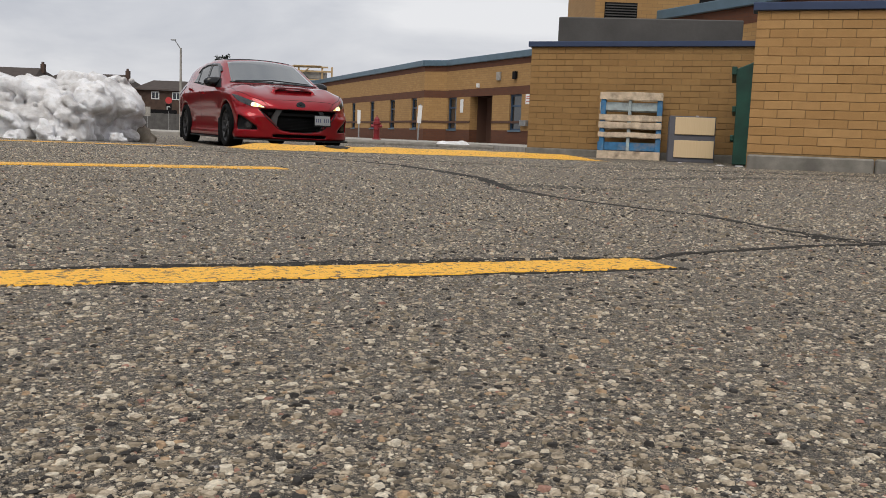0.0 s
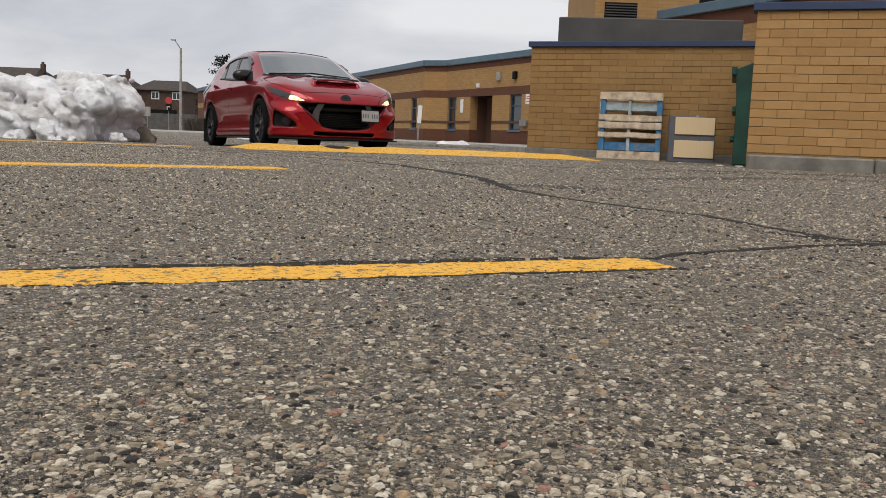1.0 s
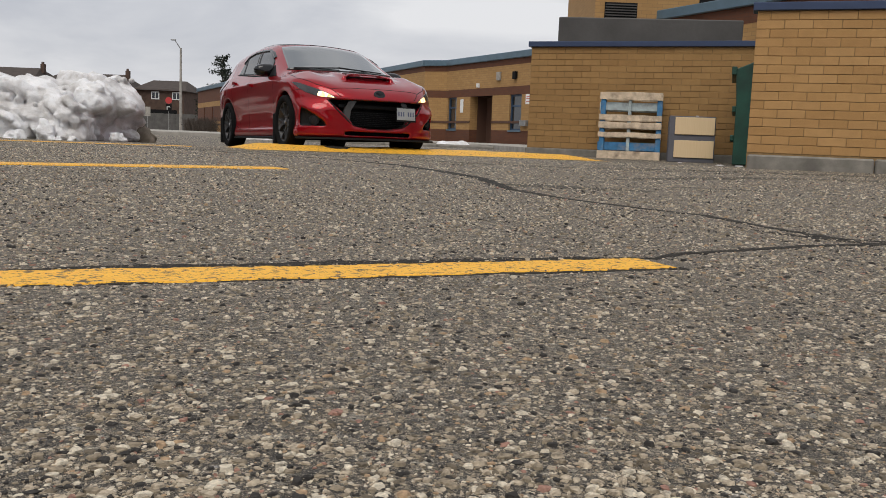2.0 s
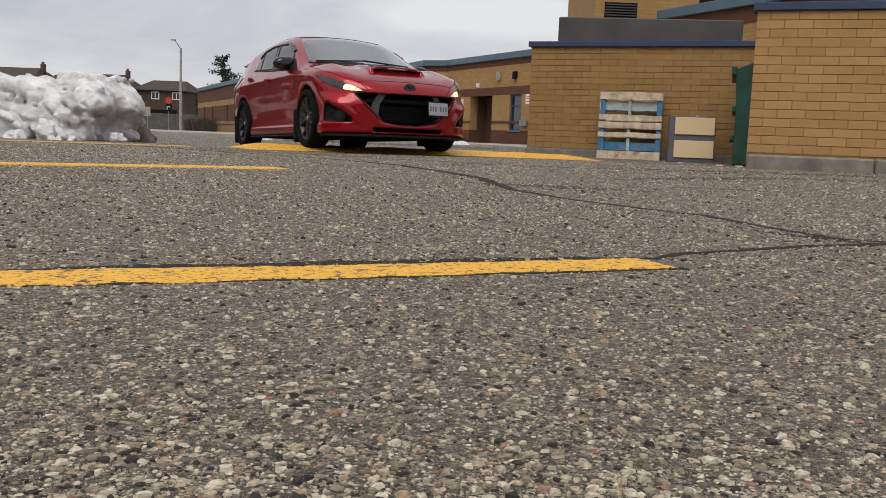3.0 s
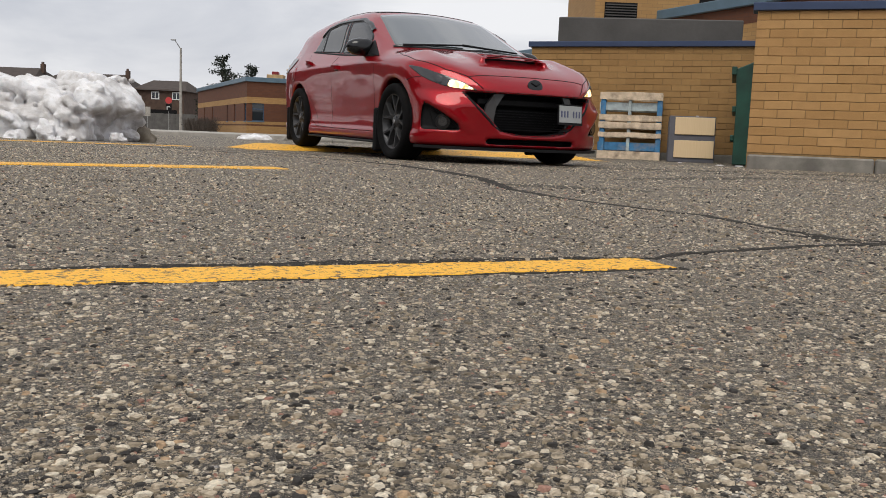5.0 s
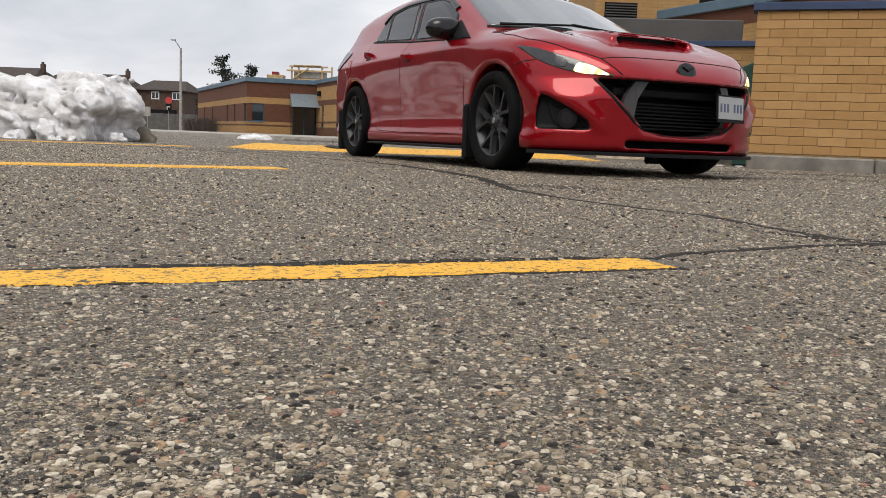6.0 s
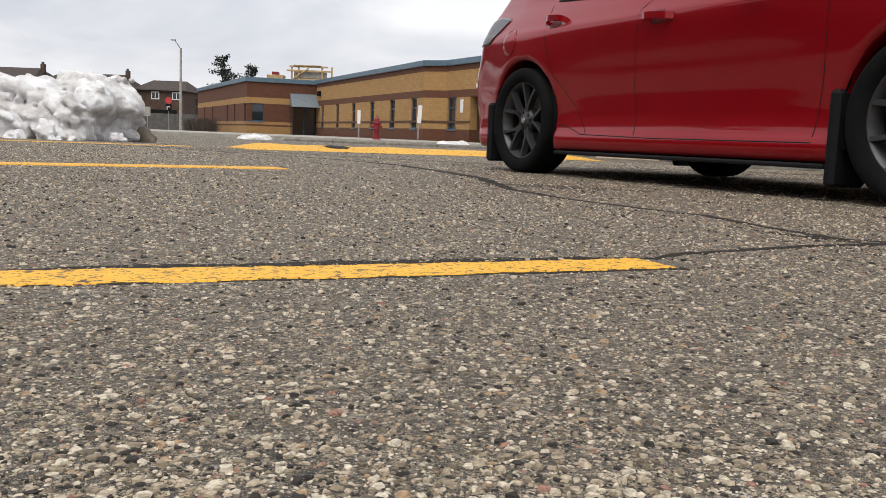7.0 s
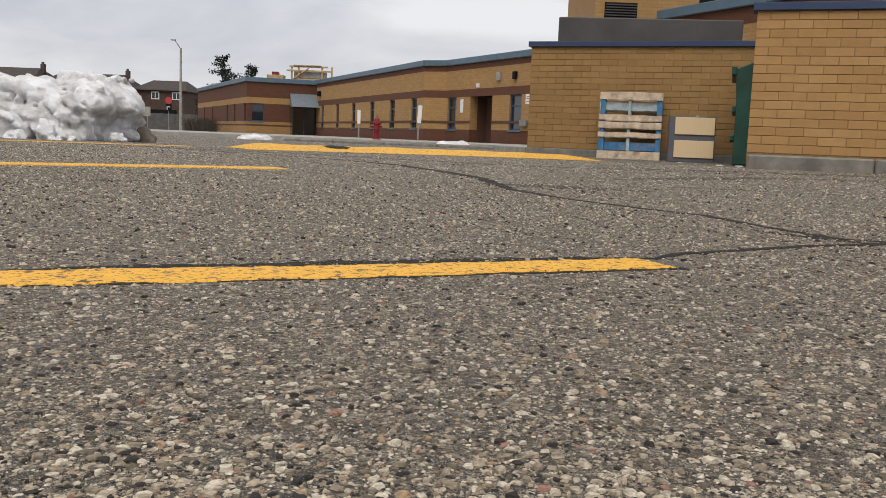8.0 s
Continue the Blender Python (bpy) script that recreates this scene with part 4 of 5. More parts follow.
def snow_heap(name, cx, cy, rx, ry, h, seed, label, rough=1.0, res=90, lumps=60):
    """A heap of frozen lumps: a mound pushed out by clods of many sizes."""
    rnd = random.Random(seed)
    cl = []
    for i in range(lumps):
        a, d = rnd.uniform(0, 2 * math.pi), rnd.random() ** 0.5
        cl.append((math.cos(a) * d, math.sin(a) * d, rnd.uniform(0.1, 0.9), rnd.uniform(0.12, 0.34)))
    bm = bmesh.new()
    rings = []
    nz = res // 2
    for j in range(nz + 1):
        ph = (math.pi / 2) * j / nz
        ring = []
        for i in range(res):
            a = 2 * math.pi * i / res
            u = Vector((math.cos(ph) * math.cos(a), math.cos(ph) * math.sin(a), math.sin(ph)))
            k = 1.0
            # steep ploughed sides and a broad top
            e = 2.1
            k = 1.0 / (abs(u.x) ** e + abs(u.y) ** e + abs(u.z) ** e) ** (1 / e)
            q = Vector((u.x * rx, u.y * ry, u.z * h)) * k
            w = q * max(2.2, 0.55 / rx) + Vector((seed * 3.3, 0, 0))
            vor = noise.voronoi(w * 1.0)[0]
            lump = 0.22 * (0.5 - vor[0]) + 0.10 * noise.noise(w * 0.8)
            vor2 = noise.voronoi(w * 2.6)[0]
            lump += 0.09 * (0.5 - vor2[0]) + 0.03 * noise.noise(w * 5)
            nrm = Vector((u.x / rx, u.y / ry, u.z / h)).normalized()
            q = q + nrm * lump * rough
            ring.append(bm.verts.new((q.x, q.y, max(-0.02, q.z))))
            if j == nz:
                break
        rings.append(ring)
    for a, b in zip(rings, rings[1:]):
        for i in range(res):
            j = (i + 1) % res
            if len(b) == 1:
                bm.faces.new((a[i], a[j], b[0]))
            else:
                bm.faces.new((a[i], a[j], b[j], b[i]))
    ob = new(name, finish(bm, name, SNOW, True))
    ob.location = (cx, cy, dip(cx, cy))
    return tagged(ob, label, "snow")



def lattice_noise(x, y, z, scale, seed):
    """Smooth noise on a lattice, from -1 to 1."""
    g = np.random.RandomState(seed).uniform(-1, 1, (32, 32, 32))
    q = [np.mod(c * scale + 7.3 * (i + 1), 32.0) for i, c in enumerate((x, y, z))]
    i0 = [np.floor(c).astype(int) % 32 for c in q]
    f = [c - np.floor(c) for c in q]
    f = [c * c * (3 - 2 * c) for c in f]
    out = 0.0
    for a in (0, 1):
        for b in (0, 1):
            for c in (0, 1):
                w = (f[0] if a else 1 - f[0]) * (f[1] if b else 1 - f[1]) * (f[2] if c else 1 - f[2])
                out = out + w * g[(i0[0] + a) % 32, (i0[1] + b) % 32, (i0[2] + c) % 32]
    return out


def build_snow_pile():
    """Frozen clods heaped by a plough: many rounded blocks fused together."""
    rnd = random.Random(17)
    blobs = []
    for i in range(230):
        x = rnd.uniform(-8.9, -4.82)
        y = rnd.uniform(11.6, 13.6)
        end = min(1.0, (-4.45 - x) / 1.0 + 0.50)
        front = min(1.0, (y - 11.3) / 0.7)
        cap = 0.84 * min(1.0, end * 1.1) * front
        r = rnd.choice((0.17, 0.21, 0.26, 0.32))
        z = rnd.uniform(0.0, max(0.06, cap - r * 0.75))
        blobs.append((x, y, z, r * rnd.uniform(1.0, 1.6), r * rnd.uniform(0.9, 1.2), r * rnd.uniform(0.7, 1.0)))

    def field(x, y, z):
        core = np.maximum(np.maximum(np.abs(y - 12.75) - 1.1, z - 0.72 + 0.28 * np.clip(x + 5.4, 0, 1)), x + 4.95 + 0.3 * z)
        acc = np.exp(-20.0 * np.clip(core, -0.5, 1.5))
        for bx, by, bz, rx, ry, rz in blobs:
            lo = np.searchsorted(x[:, 0, 0], (bx - rx * 2.2, bx + rx * 2.2))
            sl = slice(lo[0], lo[1])
            d = (np.sqrt(((x[sl] - bx) / rx) ** 2 + ((y[sl] - by) / ry) ** 2 + ((z[sl] - bz) / rz) ** 2) - 1) * min(rx, ry, rz)
            acc[sl] += np.exp(-20.0 * np.clip(d, -0.4, 1.5))
        f = -np.log(acc + 1e-30) / 20.0
        # ledges and crevices between the frozen blocks
        sx, sz = x + 0.7 * z + 0.25 * lattice_noise(x, y, z, 1.3, 4), z * 1.3
        rip = 0.15 * (0.30 - np.abs(lattice_noise(sx, y, sz, 1.7, 1)))
        rip = rip + 0.12 * (0.30 - np.abs(lattice_noise(sx + 0.1 * z, y, sz, 3.3, 2)))
        rip = rip + 0.055 * (0.30 - np.abs(lattice_noise(x, y, z, 7.7, 3)))
        rip = rip + 0.035 * lattice_noise(x, y, z, 3.1, 7) + 0.012 * lattice_noise(x, y, z, 15, 6)
        return np.maximum(f + rip, -0.03 - z)

    verts, quads = surface_net(field, (-9.4, 11.0, -0.06), (-3.9, 14.2, 1.3), 0.025)
    me = bpy.data.meshes.new("snow_pile")
    me.from_pydata(verts.tolist(), [], quads.tolist())
    me.update()
    me.materials.append(SNOW)
    me.polygons.foreach_set("use_smooth", [True] * len(me.polygons))
    tagged(new("snowbank", me), "grubby ploughed snowbank of frozen lumps on the asphalt", "snow")


build_snow_pile()
snow_heap("snow_patch", -4.85, 22.3, 0.42, 0.3, 0.14, 5, "small leftover patch of white snow", 0.5, 60)
snow_heap("snow_patch", 0.12, 21.8, 0.44, 0.3, 0.16, 6, "small leftover patch of white snow by the kerb island", 0.5, 60)
for k, (lx, ly, lr, lh) in enumerate(((-4.42, 11.9, 0.10, 0.10), (-4.78, 11.2, 0.08, 0.09), (-5.12, 11.25, 0.12, 0.24), (-5.45, 11.1, 0.13, 0.11), (-5.7, 11.0, 0.12, 0.10), (-4.98, 11.2, 0.09, 0.05))):
    snow_heap("snow_lump", lx, ly, lr, lr * 0.8, lh, 20 + k, "loose white snow lump on the asphalt", 0.55, 40)
DIRT = plain("frozen_dirt", (0.20, 0.17, 0.13), 0.95, vary=0.35, scale=9, bump=0.6, kind="World")
rk = snow_heap("dirt_lump", -4.72, 13.6, 0.2, 0.25, 0.25, 13, "frozen brown lump of dirt and ice on the asphalt", 0.9, 60)
rk.data.materials[0] = DIRT


# ---------------------------------------------------------------- unseen houses and pines, added for the car's dark reflections
build_house("townhouse", -60.0, -20.0, -70.0, 6.0, 8.5, [], "unseen brown townhouse row added for dark reflections")
row = build_house("townhouse", -20.0, 20.0, -62.0, 6.0, 8.5, [], "unseen brown townhouse row added for dark reflections")
side_row = build_house("townhouse", -45.0, 40.0, 0.0, 6.5, 9.0, [], "unseen brown townhouse row added to darken the car side")
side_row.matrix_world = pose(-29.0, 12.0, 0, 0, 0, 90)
for k, (tx, ty) in enumerate(((-24, -12), (-22, 2), (-25, 14), (-21, 22), (-24.5, 30), (-23, 8), (-26, 36), (-12, -38))):
    conifer(tx, ty, 7.5 + 1.3 * (k % 3), 2.4, 30 + k)


# ---------------------------------------------------------------- the red hatchback
def grid_curve(x, pts, reach=12):
    """A smooth curve through a few (x, y) stations."""
    px, py = np.array([p[0] for p in pts]), np.array([p[1] for p in pts])
    fine = np.linspace(px[0], px[-1], 400)
    v = np.interp(fine, px, py)
    k = np.hanning(2 * reach + 1)
    k /= k.sum()
    v = np.convolve(np.pad(v, reach, mode="edge"), k, mode="valid")
    return np.interp(x, fine, v)


def smax(a, b, k):
    h = np.clip(0.5 + 0.5 * (a - b) / k, 0, 1)
    return b + (a - b) * h + k * h * (1 - h)


ROOFLINE = [(-2.6, 1.13), (-2.0, 1.275), (-1.6, 1.335), (-1.0, 1.395), (-0.5, 1.412), (-0.1, 1.402), (0.08, 1.382), (0.22, 1.335), (0.55, 1.180), (0.92, 1.01), (1.04, 0.968), (1.2, 0.948), (1.4, 0.918),
            (1.7, 0.858), (1.9, 0.795), (2.04, 0.730), (2.14, 0.665), (2.2, 0.60), (2.5, 0.30)]
NOSE = [(0.0, 2.08), (0.12, 2.14), (0.17, 2.18), (0.22, 2.18), (0.30, 2.185), (0.45, 2.20), (0.55, 2.207), (0.62, 2.203), (0.68, 2.175), (0.80, 2.10), (1.6, 1.8)]
TAIL = [(0.0, -2.08), (0.2, -2.14), (0.45, -2.21), (0.6, -2.215), (0.72, -2.16), (0.95, -2.10), (1.05, -2.03), (1.25, -1.88), (1.32, -1.84), (1.6, -1.70)]
HALF = [(0.0, 0.80), (0.10, 0.83), (0.17, 0.858), (0.225, 0.862), (0.265, 0.842), (0.34, 0.834), (0.45, 0.838), (0.60, 0.850), (0.72, 0.862), (0.80, 0.868), (0.835, 0.866), (0.86, 0.848), (0.92, 0.818), (0.98, 0.785), (1.02, 0.762), (1.2, 0.688), (1.36, 0.600), (1.6, 0.46)]
TYRE_R, AXLE, CAR_SCALE = 0.318, 1.32, 1.04


def sweep(ay, z):
    """How far the nose falls back towards its corners: more at the lamps than at the bumper."""
    high = np.clip((z - 0.46) / 0.12, 0, 1)
    return (1 - high) * 0.62 * ay ** 3.4 + high * 0.76 * ay ** 3.0


def body_field(x, y, z):
    ay = np.abs(y)
    top = grid_curve(x, ROOFLINE)
    # crowned roof and bonnet, raised fender crests ahead of the windscreen
    front = np.clip((x - 0.95) / 0.5, 0, 1)
    crown = 0.13 * ay ** 2.2 * (1 - front) + front * (0.10 * ay ** 2.4 - 0.040 * np.exp(-((ay - 0.62) / 0.12) ** 2) * np.clip((2.05 - x) / 0.6, 0, 1))
    f_top = (z - (top - crown)) * 0.85
    w = grid_curve(z, HALF, 6)
    for ax in (AXLE, -AXLE):
        # flared arches, with a lip that fades into the doors
        w = w + 0.026 * np.exp(-((x - ax) / 0.40) ** 2) * np.exp(-((z - 0.58) / 0.24) ** 2)
    w = w - 0.05 * np.clip((-1.0 - x) / 1.1, 0, 1) ** 1.5 * np.clip((z - 0.8) / 0.3, 0, 1) - 0.03 * np.clip((-1.5 - x) / 0.7, 0, 1)
    f_side = ay - w
    f_nose = (x - (grid_curve(z, NOSE, 8) - sweep(ay, z))) * 0.8
    # a crease from the lamp's tail round the fog lamp pocket
    f_nose = f_nose - 0.014 * np.exp(-((ay - 0.60 - (z - 0.30) * 0.95) / 0.075) ** 2) * np.clip((z - 0.24) / 0.1, 0, 1) * np.clip((0.62 - z) / 0.12, 0, 1)
    f_tail = ((grid_curve(z, TAIL) + 0.42 * ay ** 3.2) - x) * 0.8
    f = smax(f_top, f_side, 0.085)
    f = smax(f, f_nose, 0.06)
    f = smax(f, f_tail, 0.06)
    # bonnet scoop
    hood = top - crown
    sc = np.maximum(np.maximum(ay - (0.325 - 0.12 * (1.85 - x)), x - 1.85 + 0.25 * ay ** 2), 1.22 - x)
    sc = smax(sc, z - (hood + 0.050 * np.clip((x - 1.22) / 0.5, 0, 1)), 0.03)
    f = np.where(z > 0.6, -smax(-f, -sc, 0.035), f)
    mouth = np.maximum(np.maximum(ay - 0.275, np.abs(z - hood - 0.018) - 0.019), 1.68 - x)
    f = np.maximum(f, -mouth)
    # lower edge and wheel arches
    f = smax(f, 0.145 - z, 0.03)
    for ax in (AXLE, -AXLE):
        r = np.hypot(x - ax, z - TYRE_R - 0.012)
        arch = np.maximum(r - 0.345, 0.55 - ay)
        f = smax(f, -arch, 0.018)
        low = np.maximum(np.maximum(np.abs(x - ax) - 0.345, z - TYRE_R), 0.55 - ay)
        f = np.maximum(f, -low)
    # grille mouth, fog lamp pockets and the lower intake
    gw = 0.30 + (z - 0.285) * 0.985
    grille = np.maximum(np.maximum(ay - gw, z - 0.567), (0.253 + 0.36 * ay ** 2) - z)
    f = smax(f, -np.maximum(grille, (1.93 - sweep(ay, z)) - x), 0.010)
    pocket = np.maximum(np.maximum(ay - 0.818, 0.602 + (z - 0.275) * 0.45 - ay), np.maximum(z - 0.475 + (0.818 - ay) * 0.78, 0.275 - z))
    f = smax(f, -np.maximum(pocket, (2.11 - sweep(ay, z)) - x), 0.010)
    intake = np.maximum(np.maximum(ay - 0.40, np.abs(z - 0.195) - 0.020), 2.04 - x)
    f = smax(f, -intake, 0.012)
    return f


def paint_red():
    m, nt, b = node_mat("metallic_red_paint")
    v = coords(nt, "Object")
    flake = noise_tex(nt, v, 900, 2)
    dirt = noise_tex(nt, v, 3.0, 7, 0.6)
    col = mixc(nt, ramp_of(nt, flake, [(0.3, 0.0), (0.8, 1.0)]), (0.25, 0.0014, 0.006), (0.33, 0.002, 0.009))
    col = mixc(nt, ramp_of(nt, dirt, [(0.5, 0.0), (0.8, 0.25)]), col, (0.18, 0.0014, 0.005))
    nt.links.new(col, b.inputs["Base Color"])
    b.inputs["Metallic"].default_value = 0.5
    b.inputs["Roughness"].default_value = 0.38
    b.inputs["Specular IOR Level"].default_value = 0.1
    b.inputs["Coat Weight"].default_value = 1.0
    b.inputs["Coat Roughness"].default_value = 0.03
    b.inputs["Coat IOR"].default_value = 1.45
    return m


CAR_RED = paint_red()
FIN_GREY = plain("dark_grey_fin", (0.05, 0.05, 0.052), 0.45, vary=0.1)
SILVER = plain("lamp_bowl_grey", (0.07, 0.07, 0.075), 0.25, 0.7, vary=0.2, bump=0)
GLOSS_BLACK = plain("gloss_black", (0.008, 0.008, 0.009), 0.18, vary=0.1, bump=0)
TRIM = plain("satin_black_trim", (0.007, 0.007, 0.008), 0.62, vary=0.2, scale=25, bump=0.1, spec=0.2)
TYRE = plain("tyre_rubber", (0.006, 0.006, 0.0065), 0.85, vary=0.25, scale=15, dirt=(0.011, 0.010, 0.009), spec=0.1)
GUNMETAL = plain("gunmetal_alloy", (0.042, 0.043, 0.046), 0.42, 0.4, vary=0.15, scale=10, bump=0, dirt=(0.07, 0.06, 0.055))
WINDSCREEN = glass_mat("windscreen_glass", (0.035, 0.045, 0.045))
WINDSCREEN.node_tree.nodes["Principled BSDF"].inputs["Coat Weight"].default_value = 1.0
WINDSCREEN.node_tree.nodes["Principled BSDF"].inputs["Coat IOR"].default_value = 1.75
TINTED = glass_mat("tinted_glass", (0.006, 0.007, 0.008))
TINTED.node_tree.nodes["Principled BSDF"].inputs["Coat Weight"].default_value = 0.0
TINTED.node_tree.nodes["Principled BSDF"].inputs["Specular IOR Level"].default_value = 0.45
LENS = glass_mat("headlamp_lens", (0.022, 0.022, 0.024), 0.05)
def lamp_glow():
    """A faceted reflector lit by its warm bulb: bright and dim facets."""
    m = glow_mat("lit_headlamp", (1.0, 0.66, 0.30), 1.6)
    nt = m.node_tree
    vo = nt.nodes.new("ShaderNodeTexVoronoi")
    vo.inputs["Scale"].default_value = 26
    nt.links.new(coords(nt, "Object", (1.0, 1.0, 0.5)), vo.inputs["Vector"])
    sep = nt.nodes.new("ShaderNodeSeparateColor")
    nt.links.new(vo.outputs["Color"], sep.inputs[0])
    nt.links.new(ramp_of(nt, sep.outputs[0], [(0.1, (0.30, 0.15, 0.04)), (0.45, (0.9, 0.62, 0.28)), (0.9, (1.0, 0.90, 0.68))]), nt.nodes["Principled BSDF"].inputs["Emission Color"])
    return m


LAMP_ON = lamp_glow()
CHROME = plain("chrome", (0.6, 0.6, 0.62), 0.15, 1.0, vary=0.05, bump=0)


def build_car():
    car = thing("hatchback_car", pose(0, 0, 0), "red five-door hatchback with black mirrors and gunmetal alloy wheels", "car")
    verts, quads = surface_net(body_field, (-2.36, -0.96, 0.06), (2.36, 0.96, 1.50), 0.0160)
    me = bpy.data.meshes.new("body")
    me.from_pydata(verts.tolist(), [], quads.tolist())
    me.validate()
    me.update()
    me.materials.append(CAR_RED)
    me.materials.append(TRIM)
    for p in me.polygons:
        p.use_smooth = True
        # unpainted black insides of the grille, the fog lamp pockets and the lower slot
        x, y, z = p.center
        ay = abs(y)
        skin = float(grid_curve(z, NOSE, 8)) - float(sweep(ay, z))
        pocket = 0.602 < ay < 0.822 and 0.268 < z < 0.478 - (0.818 - ay) * 0.78 and x > 1.7
        mouth = z < 0.572 and ay < 0.30 + (z - 0.285) * 0.985 and z > 0.248 + 0.36 * ay ** 2
        slot = ay < 0.42 and 0.165 < z < 0.225
        if x > 1.6 and x < skin - (0.004 if pocket else 0.014) and (pocket or mouth or slot):
            p.material_index = 1
    bm = bmesh.new()
    bm.from_mesh(me)
    bmesh.ops.smooth_vert(bm, verts=bm.verts, factor=0.4, use_axis_x=True, use_axis_y=True, use_axis_z=True)
    bmesh.ops.smooth_vert(bm, verts=bm.verts, factor=0.3, use_axis_x=True, use_axis_y=True, use_axis_z=True)
    bm.to_mesh(me)
    from_body = BVHTree.FromBMesh(bm)
    bm.free()
    body = new("body", me)
    body.parent = car
    tagged(body, "glossy red painted body shell")

    def on_body(p, d, lift):
        d = Vector(d).normalized()
        hit, nrm, _, _ = from_body.ray_cast(Vector(p) + d * 0.9, -d)
        if hit is None:
            hit, nrm, _, _ = from_body.find_nearest(Vector(p))
        if nrm.dot(d) < 0:
            nrm = -nrm
        return hit + nrm * lift

    def outline(pts, per=10):
        """A closed outline with slightly rounded corners."""
        pts = [Vector(p) for p in pts]
        out = []
        for i, p in enumerate(pts):
            a, b = pts[i - 1], pts[(i + 1) % len(pts)]
            r = min(0.03, 0.3 * (a - p).length, 0.3 * (b - p).length)
            p0, p1 = p + (a - p).normalized() * r, p + (b - p).normalized() * r
            for k in range(4):
                t = k / 3
                out.append(p0 * (1 - t) ** 2 + p * 2 * t * (1 - t) + p1 * t * t)
            nxt = pts[(i + 1) % len(pts)]
            q1 = nxt + (p - nxt).normalized() * min(0.03, 0.3 * (p - nxt).length)
            for k in range(1, per):
                out.append(p1.lerp(q1, k / per))
        return out

    def patch(name, pts, d, lift, material, label="", parent=None, rings=9, mirror=False):
        """A panel that follows the body: its outline is laid on the shell from direction d."""
        made = []
        for side in ((1, -1) if mirror else (1,)):
            o = [Vector((p.x, p.y * side, p.z)) for p in outline(pts)]
            dd = Vector((d[0], d[1] * side, d[2]))
            c = sum(o, Vector()) / len(o)
            pb = bmesh.new()
            rows = [[pb.verts.new(on_body(p, dd, -0.006)) for p in o]]
            for k in range(rings):
                rows.append([pb.verts.new(on_body(p.lerp(c, k / rings), dd, lift)) for p in o])
            mid = pb.verts.new(on_body(c, dd, lift))
            n = len(o)
            for a, b in zip(rows, rows[1:]):
                for i in range(n):
                    pb.faces.new((a[i], a[(i + 1) % n], b[(i + 1) % n], b[i]))
            for i in range(n):
                pb.faces.new((rows[-1][i], rows[-1][(i + 1) % n], mid))
            bmesh.ops.recalc_face_normals(pb, faces=pb.faces)
            made.append(part(name, pb, material, parent or car, label, smooth=True))
        return made

    def seam(name, pts, d, width, lift, material, label="", mirror=True, closed=False, parent=None):
        """A narrow joint or trim strip along the shell."""
        made = []
        for side in ((1, -1) if mirror else (1,)):
            q = [Vector((p[0], p[1] * side, p[2])) for p in pts]
            dd = Vector((d[0], d[1] * side, d[2]))
            path = []
            for a, b in zip(q, q[1:]):
                n = max(2, int((b - a).length / 0.03))
                path += [a.lerp(b, i / n) for i in range(n)]
            path.append(q[-1])
            sb = bmesh.new()
            prev = None
            for i, p in enumerate(path):
                t = (path[min(i + 1, len(path) - 1)] - path[max(i - 1, 0)]).normalized()
                s = t.cross(dd).normalized() * width / 2
                row = [sb.verts.new(on_body(p + s * e, dd, l)) for e, l in ((1.3, -0.004), (0.8, lift), (-0.8, lift), (-1.3, -0.004))]
                if prev:
                    for k in range(3):
                        sb.faces.new((prev[k], prev[k + 1], row[k + 1], row[k]))
                prev = row
            made.append(part(name, sb, material, parent or car, label, smooth=True))
        return made

    R = (0, -1, 0.12)
    # glass
    ws = patch("windscreen", [(0.87, -0.665, 0.97), (0.98, -0.35, 0.97), (1.02, 0, 0.97), (0.98, 0.35, 0.97), (0.87, 0.665, 0.97), (0.19, 0.55, 1.30), (0.13, 0, 1.36), (0.19, -0.55, 1.30)], (0.45, 0, 0.9), 0.004, WINDSCREEN, "reflective windscreen glass", rings=14)[0]
    seam("windscreen_seal", [(0.88, -0.69, 0.96), (0.99, -0.35, 0.96), (1.03, 0, 0.96), (0.99, 0.35, 0.96), (0.88, 0.69, 0.96)], (0.45, 0, 0.9), 0.03, 0.008, TRIM, mirror=False, parent=ws)
    for y0, y1 in ((-0.62, -0.02), (-0.05, 0.55)):
        wb = bmesh.new()
        add_tube(wb, on_body((0.95, y0, 0.98), (0.45, 0, 0.9), 0.03), on_body((0.92, y1, 1.0), (0.45, 0, 0.9), 0.02), 0.011, 0.008, 6)
        part("wiper", wb, TRIM, car, "black windscreen wiper")
    patch("front_side_window", [(0.64, -0.8, 0.905), (0.52, -0.72, 1.085), (0.30, -0.69, 1.195), (0.10, -0.66, 1.25), (-0.24, -0.66, 1.265), (-0.10, -0.8, 0.947)], R, 0.004, TINTED, "dark tinted side window", mirror=True)
    patch("rear_side_window", [(-0.19, -0.8, 0.955), (-0.345, -0.66, 1.268), (-0.60, -0.66, 1.272), (-0.87, -0.66, 1.235), (-0.77, -0.8, 0.995)], R, 0.004, TINTED, "dark tinted side window", mirror=True)
    patch("quarter_window", [(-0.83, -0.8, 1.0), (-0.925, -0.68, 1.22), (-0.99, -0.68, 1.17), (-1.07, -0.8, 1.02)], R, 0.004, TINTED, "dark tinted quarter window", mirror=True)
    seam("door_pillar", [(-0.145, -0.8, 0.947), (-0.295, -0.66, 1.272)], R, 0.055, 0.006, GLOSS_BLACK, "gloss black door pillar")
